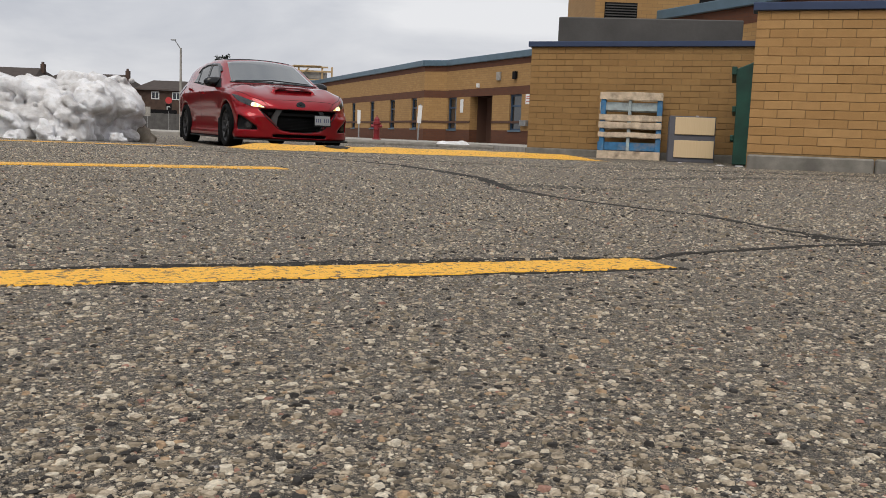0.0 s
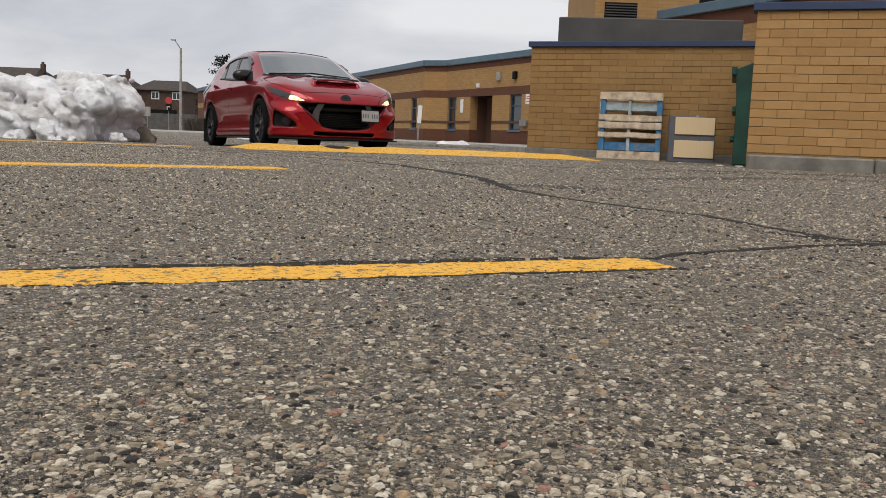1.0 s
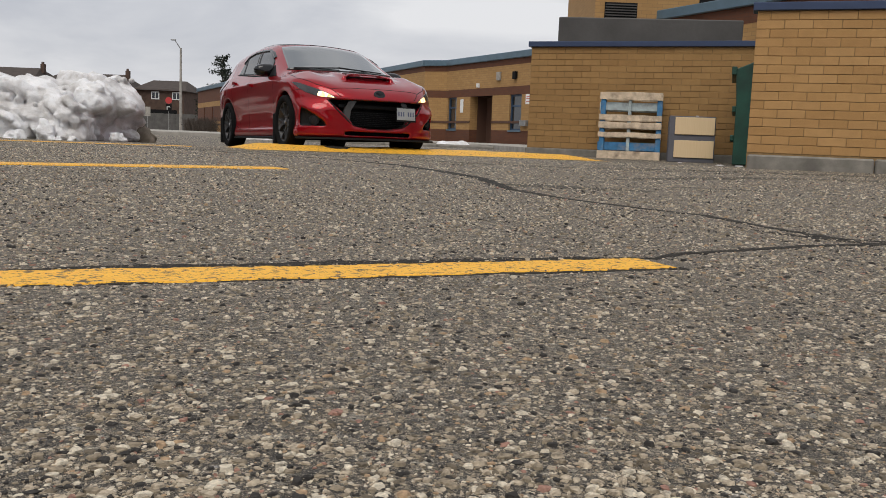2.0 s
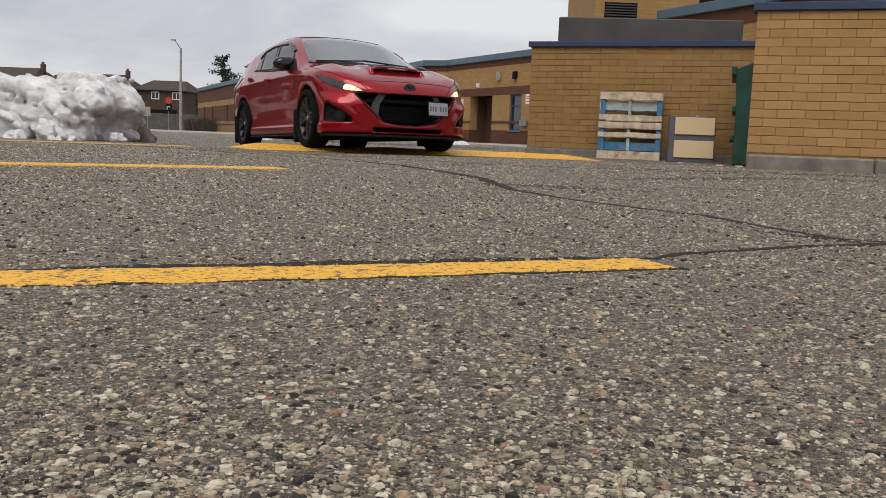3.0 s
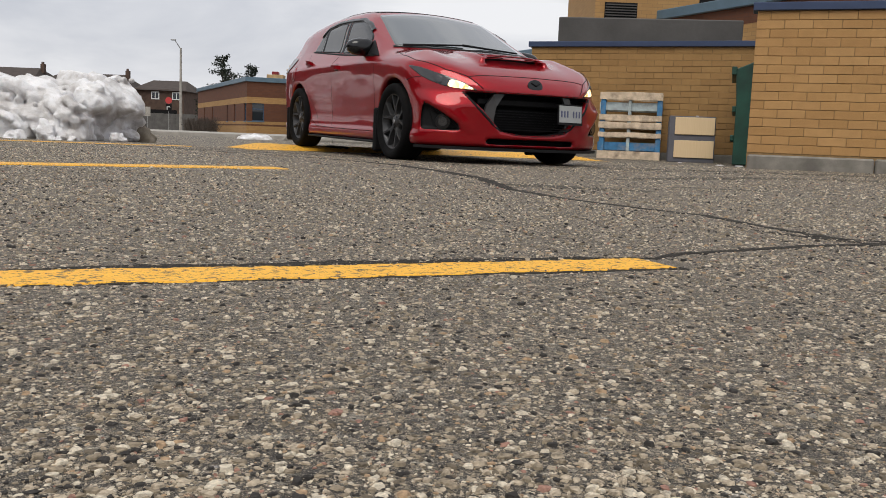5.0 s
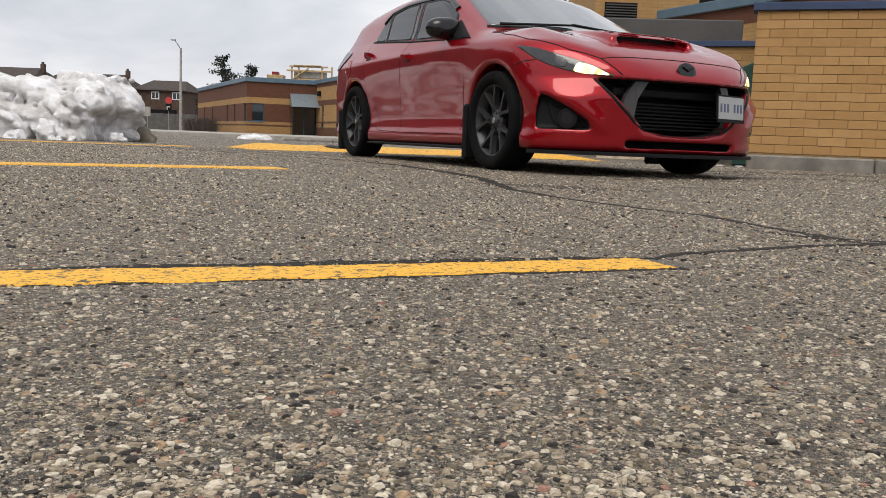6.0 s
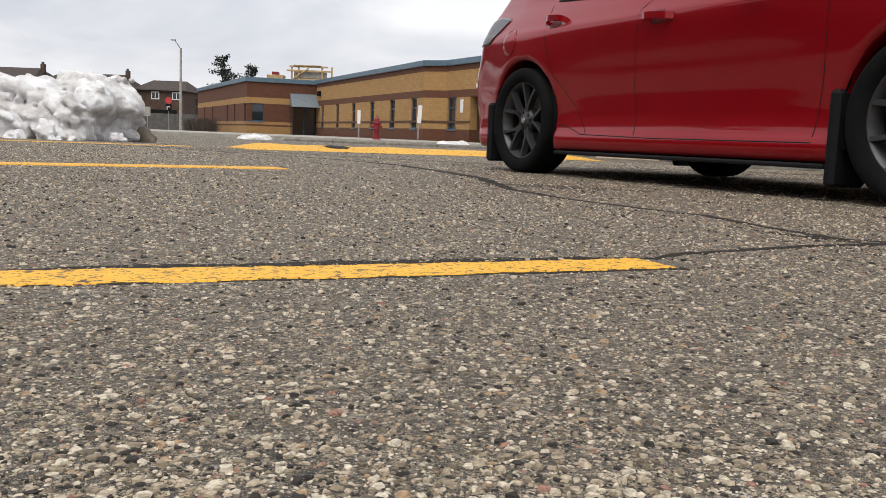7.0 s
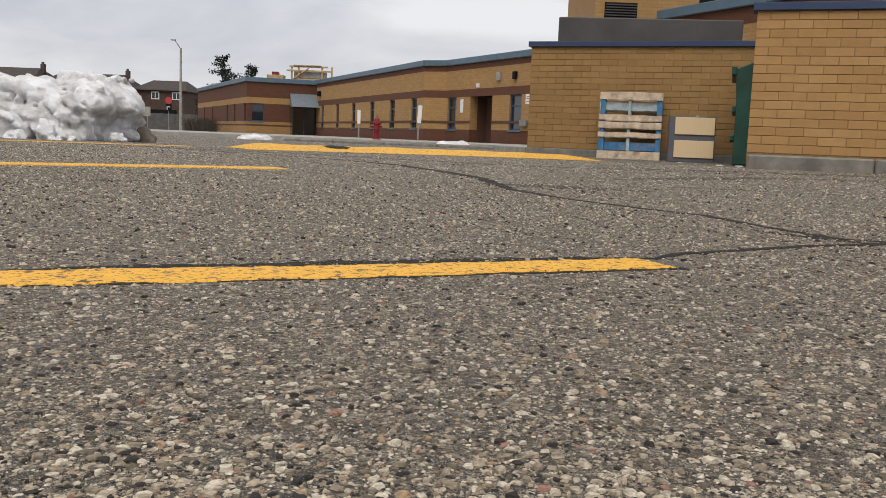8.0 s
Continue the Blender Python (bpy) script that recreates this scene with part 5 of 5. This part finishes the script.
    seam("window_visor", [(0.44, -0.71, 1.14), (0.28, -0.69, 1.215), (0.08, -0.66, 1.268), (-0.30, -0.65, 1.286), (-0.62, -0.65, 1.290), (-0.90, -0.66, 1.25), (-1.0, -0.7, 1.17)], R, 0.032, 0.014, GLOSS_BLACK, "black rain visor above the side windows")
    seam("belt_trim", [(0.82, -0.85, 0.885), (-0.15, -0.80, 0.937), (-1.10, -0.76, 1.010)], R, 0.014, 0.005, TRIM, "black belt-line trim")
    seam("quarter_pillar", [(-0.80, -0.8, 0.995), (-0.90, -0.66, 1.24)], R, 0.04, 0.006, GLOSS_BLACK)
    patch("rear_window", [(-2.03, -0.53, 1.03), (-2.03, 0.53, 1.03), (-1.88, 0.48, 1.24), (-1.88, -0.48, 1.24)], (-1, 0, 0.3), 0.004, TINTED, "dark tailgate glass")
    patch("roof_panel", [(0.09, -0.52, 1.34), (0.06, 0, 1.38), (0.09, 0.52, 1.34), (-0.6, 0.54, 1.40), (-1.5, 0.50, 1.35), (-1.5, -0.50, 1.35), (-0.6, -0.54, 1.40)], (0, 0, 1), 0.004, GLOSS_BLACK, "gloss black roof panel", rings=8)
    # panel joints
    seam("door_joint", [(-0.145, -0.86, 0.94), (-0.25, -0.86, 0.86), (-0.27, -0.86, 0.65), (-0.275, -0.86, 0.47), (-0.25, -0.86, 0.24)], (0, -1, 0), 0.0038, 0.0008, BLACK)
    seam("door_joint", [(0.86, -0.86, 0.87), (0.89, -0.86, 0.767), (0.88, -0.86, 0.50), (0.85, -0.86, 0.25)], (0, -1, 0), 0.0038, 0.0008, BLACK)
    seam("door_joint", [(-1.14, -0.82, 0.99), (-1.09, -0.86, 0.824), (-1.02, -0.86, 0.60), (-0.78, -0.86, 0.392), (-0.66, -0.86, 0.245)], (0, -1, 0), 0.0038, 0.0008, BLACK)
    seam("sill_joint", [(0.85, -0.86, 0.226), (-0.12, -0.86, 0.228), (-0.70, -0.86, 0.240), (-0.86, -0.86, 0.285), (-0.97, -0.86, 0.292)], (0, -1, 0), 0.005, 0.001, BLACK)
    seam("bonnet_joint", [(2.065, 0.0, 0.714), (2.065, -0.20, 0.711), (2.058, -0.37, 0.703), (2.035, -0.535, 0.686), (1.90, -0.665, 0.735), (1.62, -0.80, 0.795), (1.334, -0.79, 0.86), (1.05, -0.72, 0.93)], (0.5, -0.25, 0.8), 0.007, 0.002, BLACK)
    seam("bumper_joint", [(2.035, -0.535, 0.686), (2.10, -0.475, 0.625), (2.145, -0.43, 0.575)], (0.8, -0.5, 0.35), 0.008, 0.002, BLACK)
    seam("fender_joint", [(1.60, -0.85, 0.65), (1.68, -0.85, 0.672), (1.76, -0.82, 0.68)], (0.2, -1, 0.1), 0.006, 0.0015, BLACK)
    ring = [(-1.475 + 0.08 * math.cos(a), -0.86, 0.792 + 0.082 * math.sin(a)) for a in [math.pi * k / 8 for k in range(17)]]
    flap = patch("fuel_flap", ring[:-1], (0, -1, 0), 0.0015, CAR_RED, "round red fuel filler flap", rings=4)[0]
    seam("flap_joint", ring, (0, -1, 0), 0.004, 0.0012, BLACK, mirror=False, parent=flap)
    # lamps
    hl = patch("headlamp", [(2.12, -0.481, 0.580), (2.045, -0.595, 0.588), (1.94, -0.702, 0.612), (1.84, -0.772, 0.647), (1.745, -0.82, 0.69), (1.59, -0.857, 0.772), (1.73, -0.80, 0.752), (1.832, -0.746, 0.721), (1.955, -0.66, 0.680), (2.05, -0.57, 0.636)], (0.62, -0.72, 0.22), 0.004, LENS, "clear wrap-around headlamp with a lit bulb", mirror=True, rings=12)
    for h, s in zip(hl, (1, -1)):
        patch("lit_reflector", [(1.975, s * -0.66, 0.662), (2.03, s * -0.595, 0.642), (2.105, s * -0.50, 0.586), (2.02, s * -0.625, 0.594), (1.965, s * -0.685, 0.610)], (0.62, s * -0.72, 0.22), 0.008, LAMP_ON, "warm glowing headlamp reflector", parent=h)
        patch("projector", [(1.885, s * -0.742, 0.640), (1.85, s * -0.76, 0.690), (1.88, s * -0.72, 0.695), (1.925, s * -0.70, 0.675), (1.925, s * -0.715, 0.630)], (0.62, s * -0.72, 0.22), 0.007, SILVER, "round projector lens", parent=h)
    patch("tail_lamp", [(-1.60, -0.8, 0.955), (-1.68, -0.84, 0.87), (-1.73, -0.84, 0.80), (-2.06, -0.70, 0.80), (-2.06, -0.70, 0.92), (-1.80, -0.78, 0.985)], (-0.45, -1, 0), 0.006, glass_mat("smoked_lamp", (0.03, 0.012, 0.013)), "smoked rear lamp", mirror=True)
    # grille: black mesh back, bars, intercooler and fins
    gr = part("grille", boxes((1.94, 1.965, -0.60, 0.60, 0.235, 0.585)), BLACK, car, "black lower grille opening")
    seam("grille_frame", [(2.2, 0.0, 0.572), (2.2, -0.40, 0.572), (2.06, -0.588, 0.567), (2.12, -0.495, 0.45), (2.17, -0.365, 0.325), (2.18, -0.30, 0.285), (2.18, -0.16, 0.258), (2.2, 0.0, 0.249)], (1, 0, 0), 0.018, 0.005, TRIM, "black grille surround", parent=gr)
    for k in range(8):
        z = 0.290 + k * 0.021
        part("grille_bar", boxes((2.05, 2.08, -0.34 - k * 0.012, 0.34 + k * 0.012, z, z + 0.008)), TRIM, gr)
    part("crash_bar", boxes((2.02, 2.07, -0.46, 0.46, 0.480, 0.530), bevel=0.008), TRIM, gr)
    for s in (-1, 1):
        fb = bmesh.new()
        vs = []
        for (y, z, x) in ((0.27, 0.565, 2.15), (0.35, 0.565, 2.13), (0.40, 0.48, 2.11), (0.415, 0.40, 2.10), (0.385, 0.305, 2.12), (0.325, 0.285, 2.13), (0.345, 0.36, 2.13), (0.335, 0.46, 2.14)):
            vs.append([fb.verts.new((x - dx, y * s, z)) for dx in (0.0, 0.03)])
        n = len(vs)
        fb.faces.new([v[0] for v in vs])
        fb.faces.new([v[1] for v in vs][::-1])
        for i in range(n):
            fb.faces.new((vs[i][0], vs[i][1], vs[(i + 1) % n][1], vs[(i + 1) % n][0]))
        bmesh.ops.recalc_face_normals(fb, faces=fb.faces)
        part("grille_fin", fb, FIN_GREY, gr, "dark grey curved grille fin")
        patch("fog_bezel", [(1.875, s * 0.808, 0.445), (1.95, s * 0.755, 0.415), (2.03, s * 0.68, 0.35), (2.07, s * 0.625, 0.285), (2.0, s * 0.70, 0.283), (1.93, s * 0.775, 0.29)], (0.8, s * 0.6, 0), 0.004, TRIM, "black fog lamp bezel")
        d = Vector((0.85, s * 0.5, 0)).normalized()
        fc = Vector((1.955, s * 0.700, 0.335))
        fg = part("fog_lamp", tube(fc - d * 0.05, fc + d * 0.025, 0.056, 0.060, 18), GLOSS_BLACK, car, "round black fog lamp")
        part("fog_lens", tube(fc + d * 0.02, fc + d * 0.03, 0.040, 0.036, 16), LENS, fg)
    patch("lower_intake", [(2.18, -0.37, 0.208), (2.18, 0.37, 0.208), (2.18, 0.34, 0.182), (2.18, -0.34, 0.182)], (1, 0, 0), 0.003, BLACK, "black lower intake slot")
    # Black block stands in for the shadow in the scoop's mouth.
    part("scoop_shadow", boxes((1.60, 1.70, -0.272, 0.272, 0.850, 0.902)), BLACK, car, "black insert for the shadow inside the bonnet scoop")
    # badge
    bc = on_body((2.3, 0, 0.638), (1, 0, 0), 0.004)
    bd = part("badge", lathe([(0.0, 0.012), (0.045, 0.012), (0.062, 0.008), (0.066, 0.0), (0.062, -0.01)], 24), GLOSS_BLACK, car, "black oval badge")
    bd.matrix_local = Matrix.Translation(bc) @ Matrix.Rotation(radians(78), 4, "Y") @ Matrix.Diagonal((0.82, 1.05, 1.0, 1.0))
    wing = bmesh.new()
    add_tube(wing, (0.0, 0.0, 0.016), (-0.03, 0.04, 0.016), 0.006, 0.004, 6)
    add_tube(wing, (0.0, 0.0, 0.016), (-0.03, -0.04, 0.016), 0.006, 0.004, 6)
    part("badge_wing", wing, TRIM, bd)
    # number plate, kept blank but for plain bars
    pl = part("number_plate", boxes((0, 0.006, -0.155, 0.155, -0.078, 0.078), bevel=0.002), plain("plate_white", (0.33, 0.34, 0.34), 0.4, vary=0.06), car, "white number plate with plain dark bars")
    pl.matrix_local = pose(2.215, 0.312, 0.437, 0, -4, 14) @ Matrix.Scale(0.86, 4)
    part("plate_frame", boxes((-0.008, 0.004, -0.168, 0.168, 0.078, 0.09), (-0.008, 0.004, -0.168, 0.168, -0.10, -0.078), (-0.008, 0.004, -0.168, -0.155, -0.1, 0.09), (-0.008, 0.004, 0.155, 0.168, -0.1, 0.09)), TRIM, pl)
    ink = plain("plate_ink", (0.08, 0.09, 0.16), 0.6, vary=0.1)
    for k in range(7):
        y = -0.125 + k * 0.041
        if k != 3:
            part("plate_bar", boxes((0.006, 0.0085, y - 0.009, y + 0.009, -0.03, 0.03)), ink, pl)
    # lower trim
    def lip(pts, z, thick, out, name, label):
        lb = bmesh.new()
        prev = None
        for p in pts:
            row = [lb.verts.new((p[0] + dx, p[1] * (1 + dy), zz)) for dx, dy, zz in ((out, 0.012, z), (out, 0.012, z + thick), (-0.16, -0.12, z + thick), (-0.16, -0.12, z))]
            if prev:
                for k in range(4):
                    lb.faces.new((prev[k], prev[(k + 1) % 4], row[(k + 1) % 4], row[k]))
            prev = row
        bmesh.ops.recalc_face_normals(lb, faces=lb.faces)
        return part(name, lb, TRIM, car, label)
    lip([(2.165 - 0.62 * abs(y) ** 3.4, y, 0) for y in [(-0.87 + 1.74 * i / 30) for i in range(31)]], 0.125, 0.022, 0.03, "front_splitter", "black front splitter")
    for s in (-1, 1):
        part("sill_skirt", boxes((-0.93, 0.93, min(s * 0.80, s * 0.875), max(s * 0.80, s * 0.875), 0.126, 0.146), bevel=0.006), TRIM, car, "black side skirt")
        for ax in (AXLE, -AXLE):
            part("mud_flap", boxes((ax - 0.385, ax - 0.335, min(s * 0.68, s * 0.882), max(s * 0.68, s * 0.882), 0.058, 0.43), bevel=0.015), BLACK, car, "black mud flap")
            lin = bmesh.new()
            rows = []
            for k in range(19):
                a = math.pi * (-0.12 + 1.24 * k / 18)
                rows.append([lin.verts.new((ax + 0.35 * math.cos(a), s * y, TYRE_R + 0.012 + 0.35 * math.sin(a))) for y in (0.55, 0.85)])
            for a, b in zip(rows, rows[1:]):
                lin.faces.new((a[0], a[1], b[1], b[0]))
            lin.faces.new([r[0] for r in rows])
            part("arch_liner", lin, BLACK, car, "black wheel arch liner")
    part("underbody", boxes((-1.95, 1.92, -0.62, 0.62, 0.14, 0.20), bevel=0.02), BLACK, car, "dark underbody")
    # mirrors
    for s in (-1, 1):
        mb = bmesh.new()
        bmesh.ops.create_uvsphere(mb, u_segments=24, v_segments=14, radius=1.0)
        for v in mb.verts:
            sx, sy, sz = v.co
            v.co = ((abs(sx) ** 0.9) * (1 if sx > 0 else -1) * (0.10 if sx > 0 else 0.035), math.copysign(abs(sy) ** 0.75, sy) * 0.135, math.copysign(abs(sz) ** 0.75, sz) * (0.085 if sz > 0 else 0.075) * (1 - 0.18 * sy * s))
        mr = part("mirror", mb, GLOSS_BLACK, car, "gloss black door mirror", smooth=True)
        mr.location = (0.55, s * 0.872, 0.965)
        part("mirror_foot", boxes((-0.01, 0.09, min(-s * 0.18, -s * 0.06), max(-s * 0.18, -s * 0.06), -0.07, -0.02), bevel=0.012), TRIM, mr)
        patch("mirror_base", [(0.93, s * 0.85, 0.875), (0.62, s * 0.78, 0.90), (0.585, s * 0.745, 1.045)], (0, s, 0.1), 0.007, TRIM, "black mirror base panel")
    # door handles
    for s in (-1, 1):
        for hx, hz in ((-0.10, 0.812), (-1.0, 0.876)):
            hb = bmesh.new()
            rows = []
            for k in range(9):
                u = -1 + 2 * k / 8
                rows.append([hb.verts.new(on_body((hx + 0.115 * u, s * 0.87, hz - 0.008 * u), (0, s, 0), (0.038 * (1 - u ** 4) + 0.004) - (0.012 if e else 0)) + Vector((0, 0, dz))) for dz, e in ((0.016, 0), (-0.016, 0), (-0.014, 1), (0.014, 1))])
            for a, b in zip(rows, rows[1:]):
                for k in range(4):
                    hb.faces.new((a[k], a[(k + 1) % 4], b[(k + 1) % 4], b[k]))
            hb.faces.new(rows[0])
            hb.faces.new(rows[-1][::-1])
            bmesh.ops.recalc_face_normals(hb, faces=hb.faces)
            hd = part("door_handle", hb, CAR_RED, car, "red door handle", smooth=False)
            # Shade of the recess behind the handle, painted as a darker red patch.
            patch("handle_cup", [(hx + 0.05, s * 0.87, hz + 0.032), (hx + 0.05, s * 0.87, hz - 0.036), (hx - 0.05, s * 0.87, hz - 0.036), (hx - 0.05, s * 0.87, hz + 0.032)], (0, s, 0), 0.0015, plain("cup_shade_red", (0.10, 0.002, 0.006), 0.5), parent=hd, rings=3)
    ab = tube(on_body((-1.55, 0, 1.4), (0, 0, 1), 0), on_body((-1.55, 0, 1.4), (0, 0, 1), 0) + Vector((-0.10, 0, 0.16)), 0.006, 0.003, 6)
    part("aerial", ab, TRIM, car)
    part("interior", boxes((-0.9, 0.6, -0.5, 0.5, 0.3, 0.85)), BLACK, car)

    # wheels: barrel, tyre, five pairs of spokes, hub
    wheel_parts = []
    barrel = lathe([(0.205, -0.02), (0.222, -0.085), (0.232, -0.09), (0.232, -0.08), (0.220, 0.0), (0.218, 0.10)], 40, "y")
    tyre = lathe([(0.224, -0.082), (0.236, -0.098), (0.262, -0.112), (0.292, -0.113), (0.308, -0.104), (0.316, -0.088), (0.318, -0.05), (0.318, 0.05), (0.316, 0.088), (0.30, 0.108), (0.262, 0.112), (0.224, 0.09)], 48, "y")
    barrel_me, tyre_me = finish(barrel, "wheel", GUNMETAL, True), finish(tyre, "tyre", TYRE, True)
    sp = bmesh.new()
    for s in (-1, 1):
        rows = []
        for r, half, off, y0, y1 in ((0.035, 0.024, 0.004, -0.062, -0.03), (0.095, 0.017, 0.008, -0.072, -0.035), (0.15, 0.014, 0.036, -0.080, -0.045), (0.224, 0.017, 0.078, -0.087, -0.05)):
            rows.append([sp.verts.new((s * off + dx, y, r)) for dx, y in ((-half * 0.7, y0), (half * 0.7, y0), (half, y1), (-half, y1))])
        for a, b in zip(rows, rows[1:]):
            for k in range(4):
                sp.faces.new((a[k], a[(k + 1) % 4], b[(k + 1) % 4], b[k]))
        sp.faces.new(rows[0])
        sp.faces.new(rows[-1][::-1])
    bmesh.ops.recalc_face_normals(sp, faces=sp.faces)
    spoke_me = finish(sp, "spoke", GUNMETAL)
    hub_me = finish(lathe([(0.0, -0.076), (0.026, -0.076), (0.03, -0.07), (0.07, -0.062), (0.078, -0.045), (0.078, -0.02)], 24, "y"), "hub", GUNMETAL, True)
    cap_me = finish(lathe([(0.0, -0.079), (0.017, -0.079), (0.019, -0.075)], 18, "y"), "hub_cap", plain("hub_emblem", (0.30, 0.30, 0.31), 0.35, 0.6, vary=0.2))
    # Black disc added for the shade behind the spokes.
    back_me = finish(lathe([(0.219, 0.06), (0.0, 0.06)], 32, "y"), "wheel_well", BLACK)
    nut_me = finish(tube((0, -0.068, 0.05), (0, -0.05, 0.05), 0.010, seg=6), "wheel_nut", BLACK)
    disc_me = finish(lathe([(0.07, 0.02), (0.155, 0.02), (0.155, 0.045), (0.07, 0.045)], 32, "y"), "brake_disc", plain("brake_iron", (0.10, 0.085, 0.075), 0.5, 0.6))
    wheels = []
    for ax in (AXLE, -AXLE):
        for s in (-1, 1):
            w = new("wheel", barrel_me)
            w.parent = car
            tagged(w, "gunmetal twin-spoke alloy wheel with a low tyre")
            for nm, mesh, count in (("tyre", tyre_me, 1), ("spoke", spoke_me, 5), ("hub", hub_me, 1), ("hub_cap", cap_me, 1), ("wheel_nut", nut_me, 5), ("brake_disc", disc_me, 1), ("wheel_well", back_me, 1)):
                for k in range(count):
                    o = new(nm, mesh)
                    o.parent = w
                    o.matrix_local = Matrix.Rotation(2 * math.pi * k / count + (0.63 if nm == "wheel_nut" else 0), 4, "Y")
            wheels.append((w, ax, s))
    # the whole car at its true size
    done = set()
    bpy.context.view_layer.update()
    for o in car.children_recursive:
        if o.data.name not in done:
            done.add(o.data.name)
            o.data.transform(Matrix.Scale(CAR_SCALE, 4))
        place, turn, size = o.matrix_local.decompose()
        o.matrix_local = Matrix.LocRotScale(place * CAR_SCALE, turn, size)
    return car, wheels


hatchback, hatch_wheels = build_car()


# ---------------------------------------------------------------- a dark car on the far road
def build_far_car():
    c = thing("sedan_car", pose(0, 0, 0), "dark sedan passing on the road beyond the lot", "car")
    bm = bmesh.new()
    prof = [(-2.3, 0.35), (-2.3, 0.85), (-1.6, 0.95), (-0.9, 1.38), (0.4, 1.40), (1.1, 0.98), (2.2, 0.82), (2.3, 0.4)]
    rings = [[bm.verts.new((x, y * (0.85 if z > 1.1 else 1), z)) for x, z in prof] for y in (-0.88, 0.88)]
    n = len(prof)
    bm.faces.new(rings[0])
    bm.faces.new(rings[1][::-1])
    for i in range(n):
        bm.faces.new((rings[0][(i + 1) % n], rings[0][i], rings[1][i], rings[1][(i + 1) % n]))
    bmesh.ops.recalc_face_normals(bm, faces=bm.faces)
    bmesh.ops.bevel(bm, geom=list(bm.edges), offset=0.08, segments=2, affect="EDGES")
    part("body", bm, plain("dark_car_paint", (0.012, 0.013, 0.016), 0.25, 0.1, vary=0.1, bump=0), c)
    part("side_glass", boxes((-1.2, 0.7, -0.84, 0.84, 1.0, 1.28), bevel=0.05), PANE, c)
    wh = []
    for x in (-1.4, 1.4):
        for s in (-1, 1):
            w = part("wheel", lathe([(0.0, -0.1), (0.2, -0.1), (0.31, -0.09), (0.32, 0.0), (0.31, 0.09), (0.2, 0.1), (0, 0.1)], 16, "y"), TYRE, c)
            wh.append((w, x, s))
    return c, wh


far_car, far_wheels = build_far_car()


# ---------------------------------------------------------------- what moves
def glide(t, pts):
    """A smooth curve through (time, value) rows."""
    n = len(pts)
    m = []
    for i in range(n):
        a, b = pts[max(0, i - 1)], pts[min(n - 1, i + 1)]
        m.append((b[1] - a[1]) / (b[0] - a[0]))
    for i in range(n - 1):
        (t0, v0), (t1, v1) = pts[i], pts[i + 1]
        if t <= t1 or i == n - 2:
            h = t1 - t0
            u = (t - t0) / h
            return (v0 * (1 + 2 * u) * (1 - u) ** 2 + h * m[i] * u * (1 - u) ** 2 + v1 * u * u * (3 - 2 * u) + h * m[i + 1] * u * u * (u - 1))


ALONG = [(0.0, -15.05), (0.5, -14.01), (1.0, -13.12), (1.5, -12.45), (3.0, -11.10), (3.5, -10.66), (4.0, -10.02), (4.5, -9.355), (6.0, -6.512), (6.3, -5.740), (6.6, -4.815), (7.0, -3.418), (7.3, -2.210), (7.5, -1.408), (8.0, 0.80)]
ACROSS = [(0.0, 4.03), (1.5, 4.05), (3.5, 4.055), (4.5, 4.035), (6.0, 3.915), (6.6, 3.868), (7.0, 3.872), (7.5, 3.87), (8.0, 3.86)]
TURN = [(0.0, -61.1), (1.0, -61.7), (1.5, -61.98), (3.5, -62.4), (4.5, -62.85), (6.0, -64.4), (6.3, -64.3), (6.6, -63.95), (7.0, -63.15), (7.5, -63.0), (8.0, -63.0)]


def hump_height(s):
    u = (s - HUMP_S) / HUMP_HALF
    return HUMP_H * math.cos(u * math.pi / 2) ** 1.3 if abs(u) < 1 else 0.0


def motions():
    rows, spin = [], []
    steps = 240
    for i in range(steps + 1):
        t = 8.0 * i / steps
        s = glide(t, ALONG)
        p = FWD * s + LEFT * glide(t, ACROSS)
        base = AXLE * CAR_SCALE
        zf, zr = [hump_height(s + e) + dip(p.x + FWD.x * e, p.y + FWD.y * e) for e in (base, -base)]
        tilt = -math.degrees(math.atan2(zf - zr, 2 * base))
        m = Matrix.Translation((p.x, p.y, (zf + zr) / 2)) @ Matrix.Rotation(radians(glide(t, TURN)), 4, "Z") @ Matrix.Rotation(radians(tilt), 4, "Y")
        rows.append((t, m))
        spin.append((t, (s - ALONG[0][1]) / (TYRE_R * CAR_SCALE)))
    walk(hatchback, rows)
    for w, ax, side in hatch_wheels:
        flip = Matrix.Rotation(math.pi if side > 0 else 0.0, 4, "Z")
        walk(w, [(t, Matrix.Translation(Vector((ax, side * 0.768, TYRE_R)) * CAR_SCALE) @ flip @ Matrix.Rotation(a * (-1 if side > 0 else 1) + 0.3, 4, "Y")) for t, a in spin])
    v = 15.5
    walk(far_car, [(t, pose(-31.3 - v * (t - 4.4), 99.0, 0.0, 0, 0, 180)) for t in (0.0, 8.0)])
    for w, x, side in far_wheels:
        walk(w, [(k / 30, Matrix.Translation((x, side * 0.8, 0.32)) @ Matrix.Rotation(v * k / 30 / 0.32, 4, "Y")) for k in range(241)])


motions()
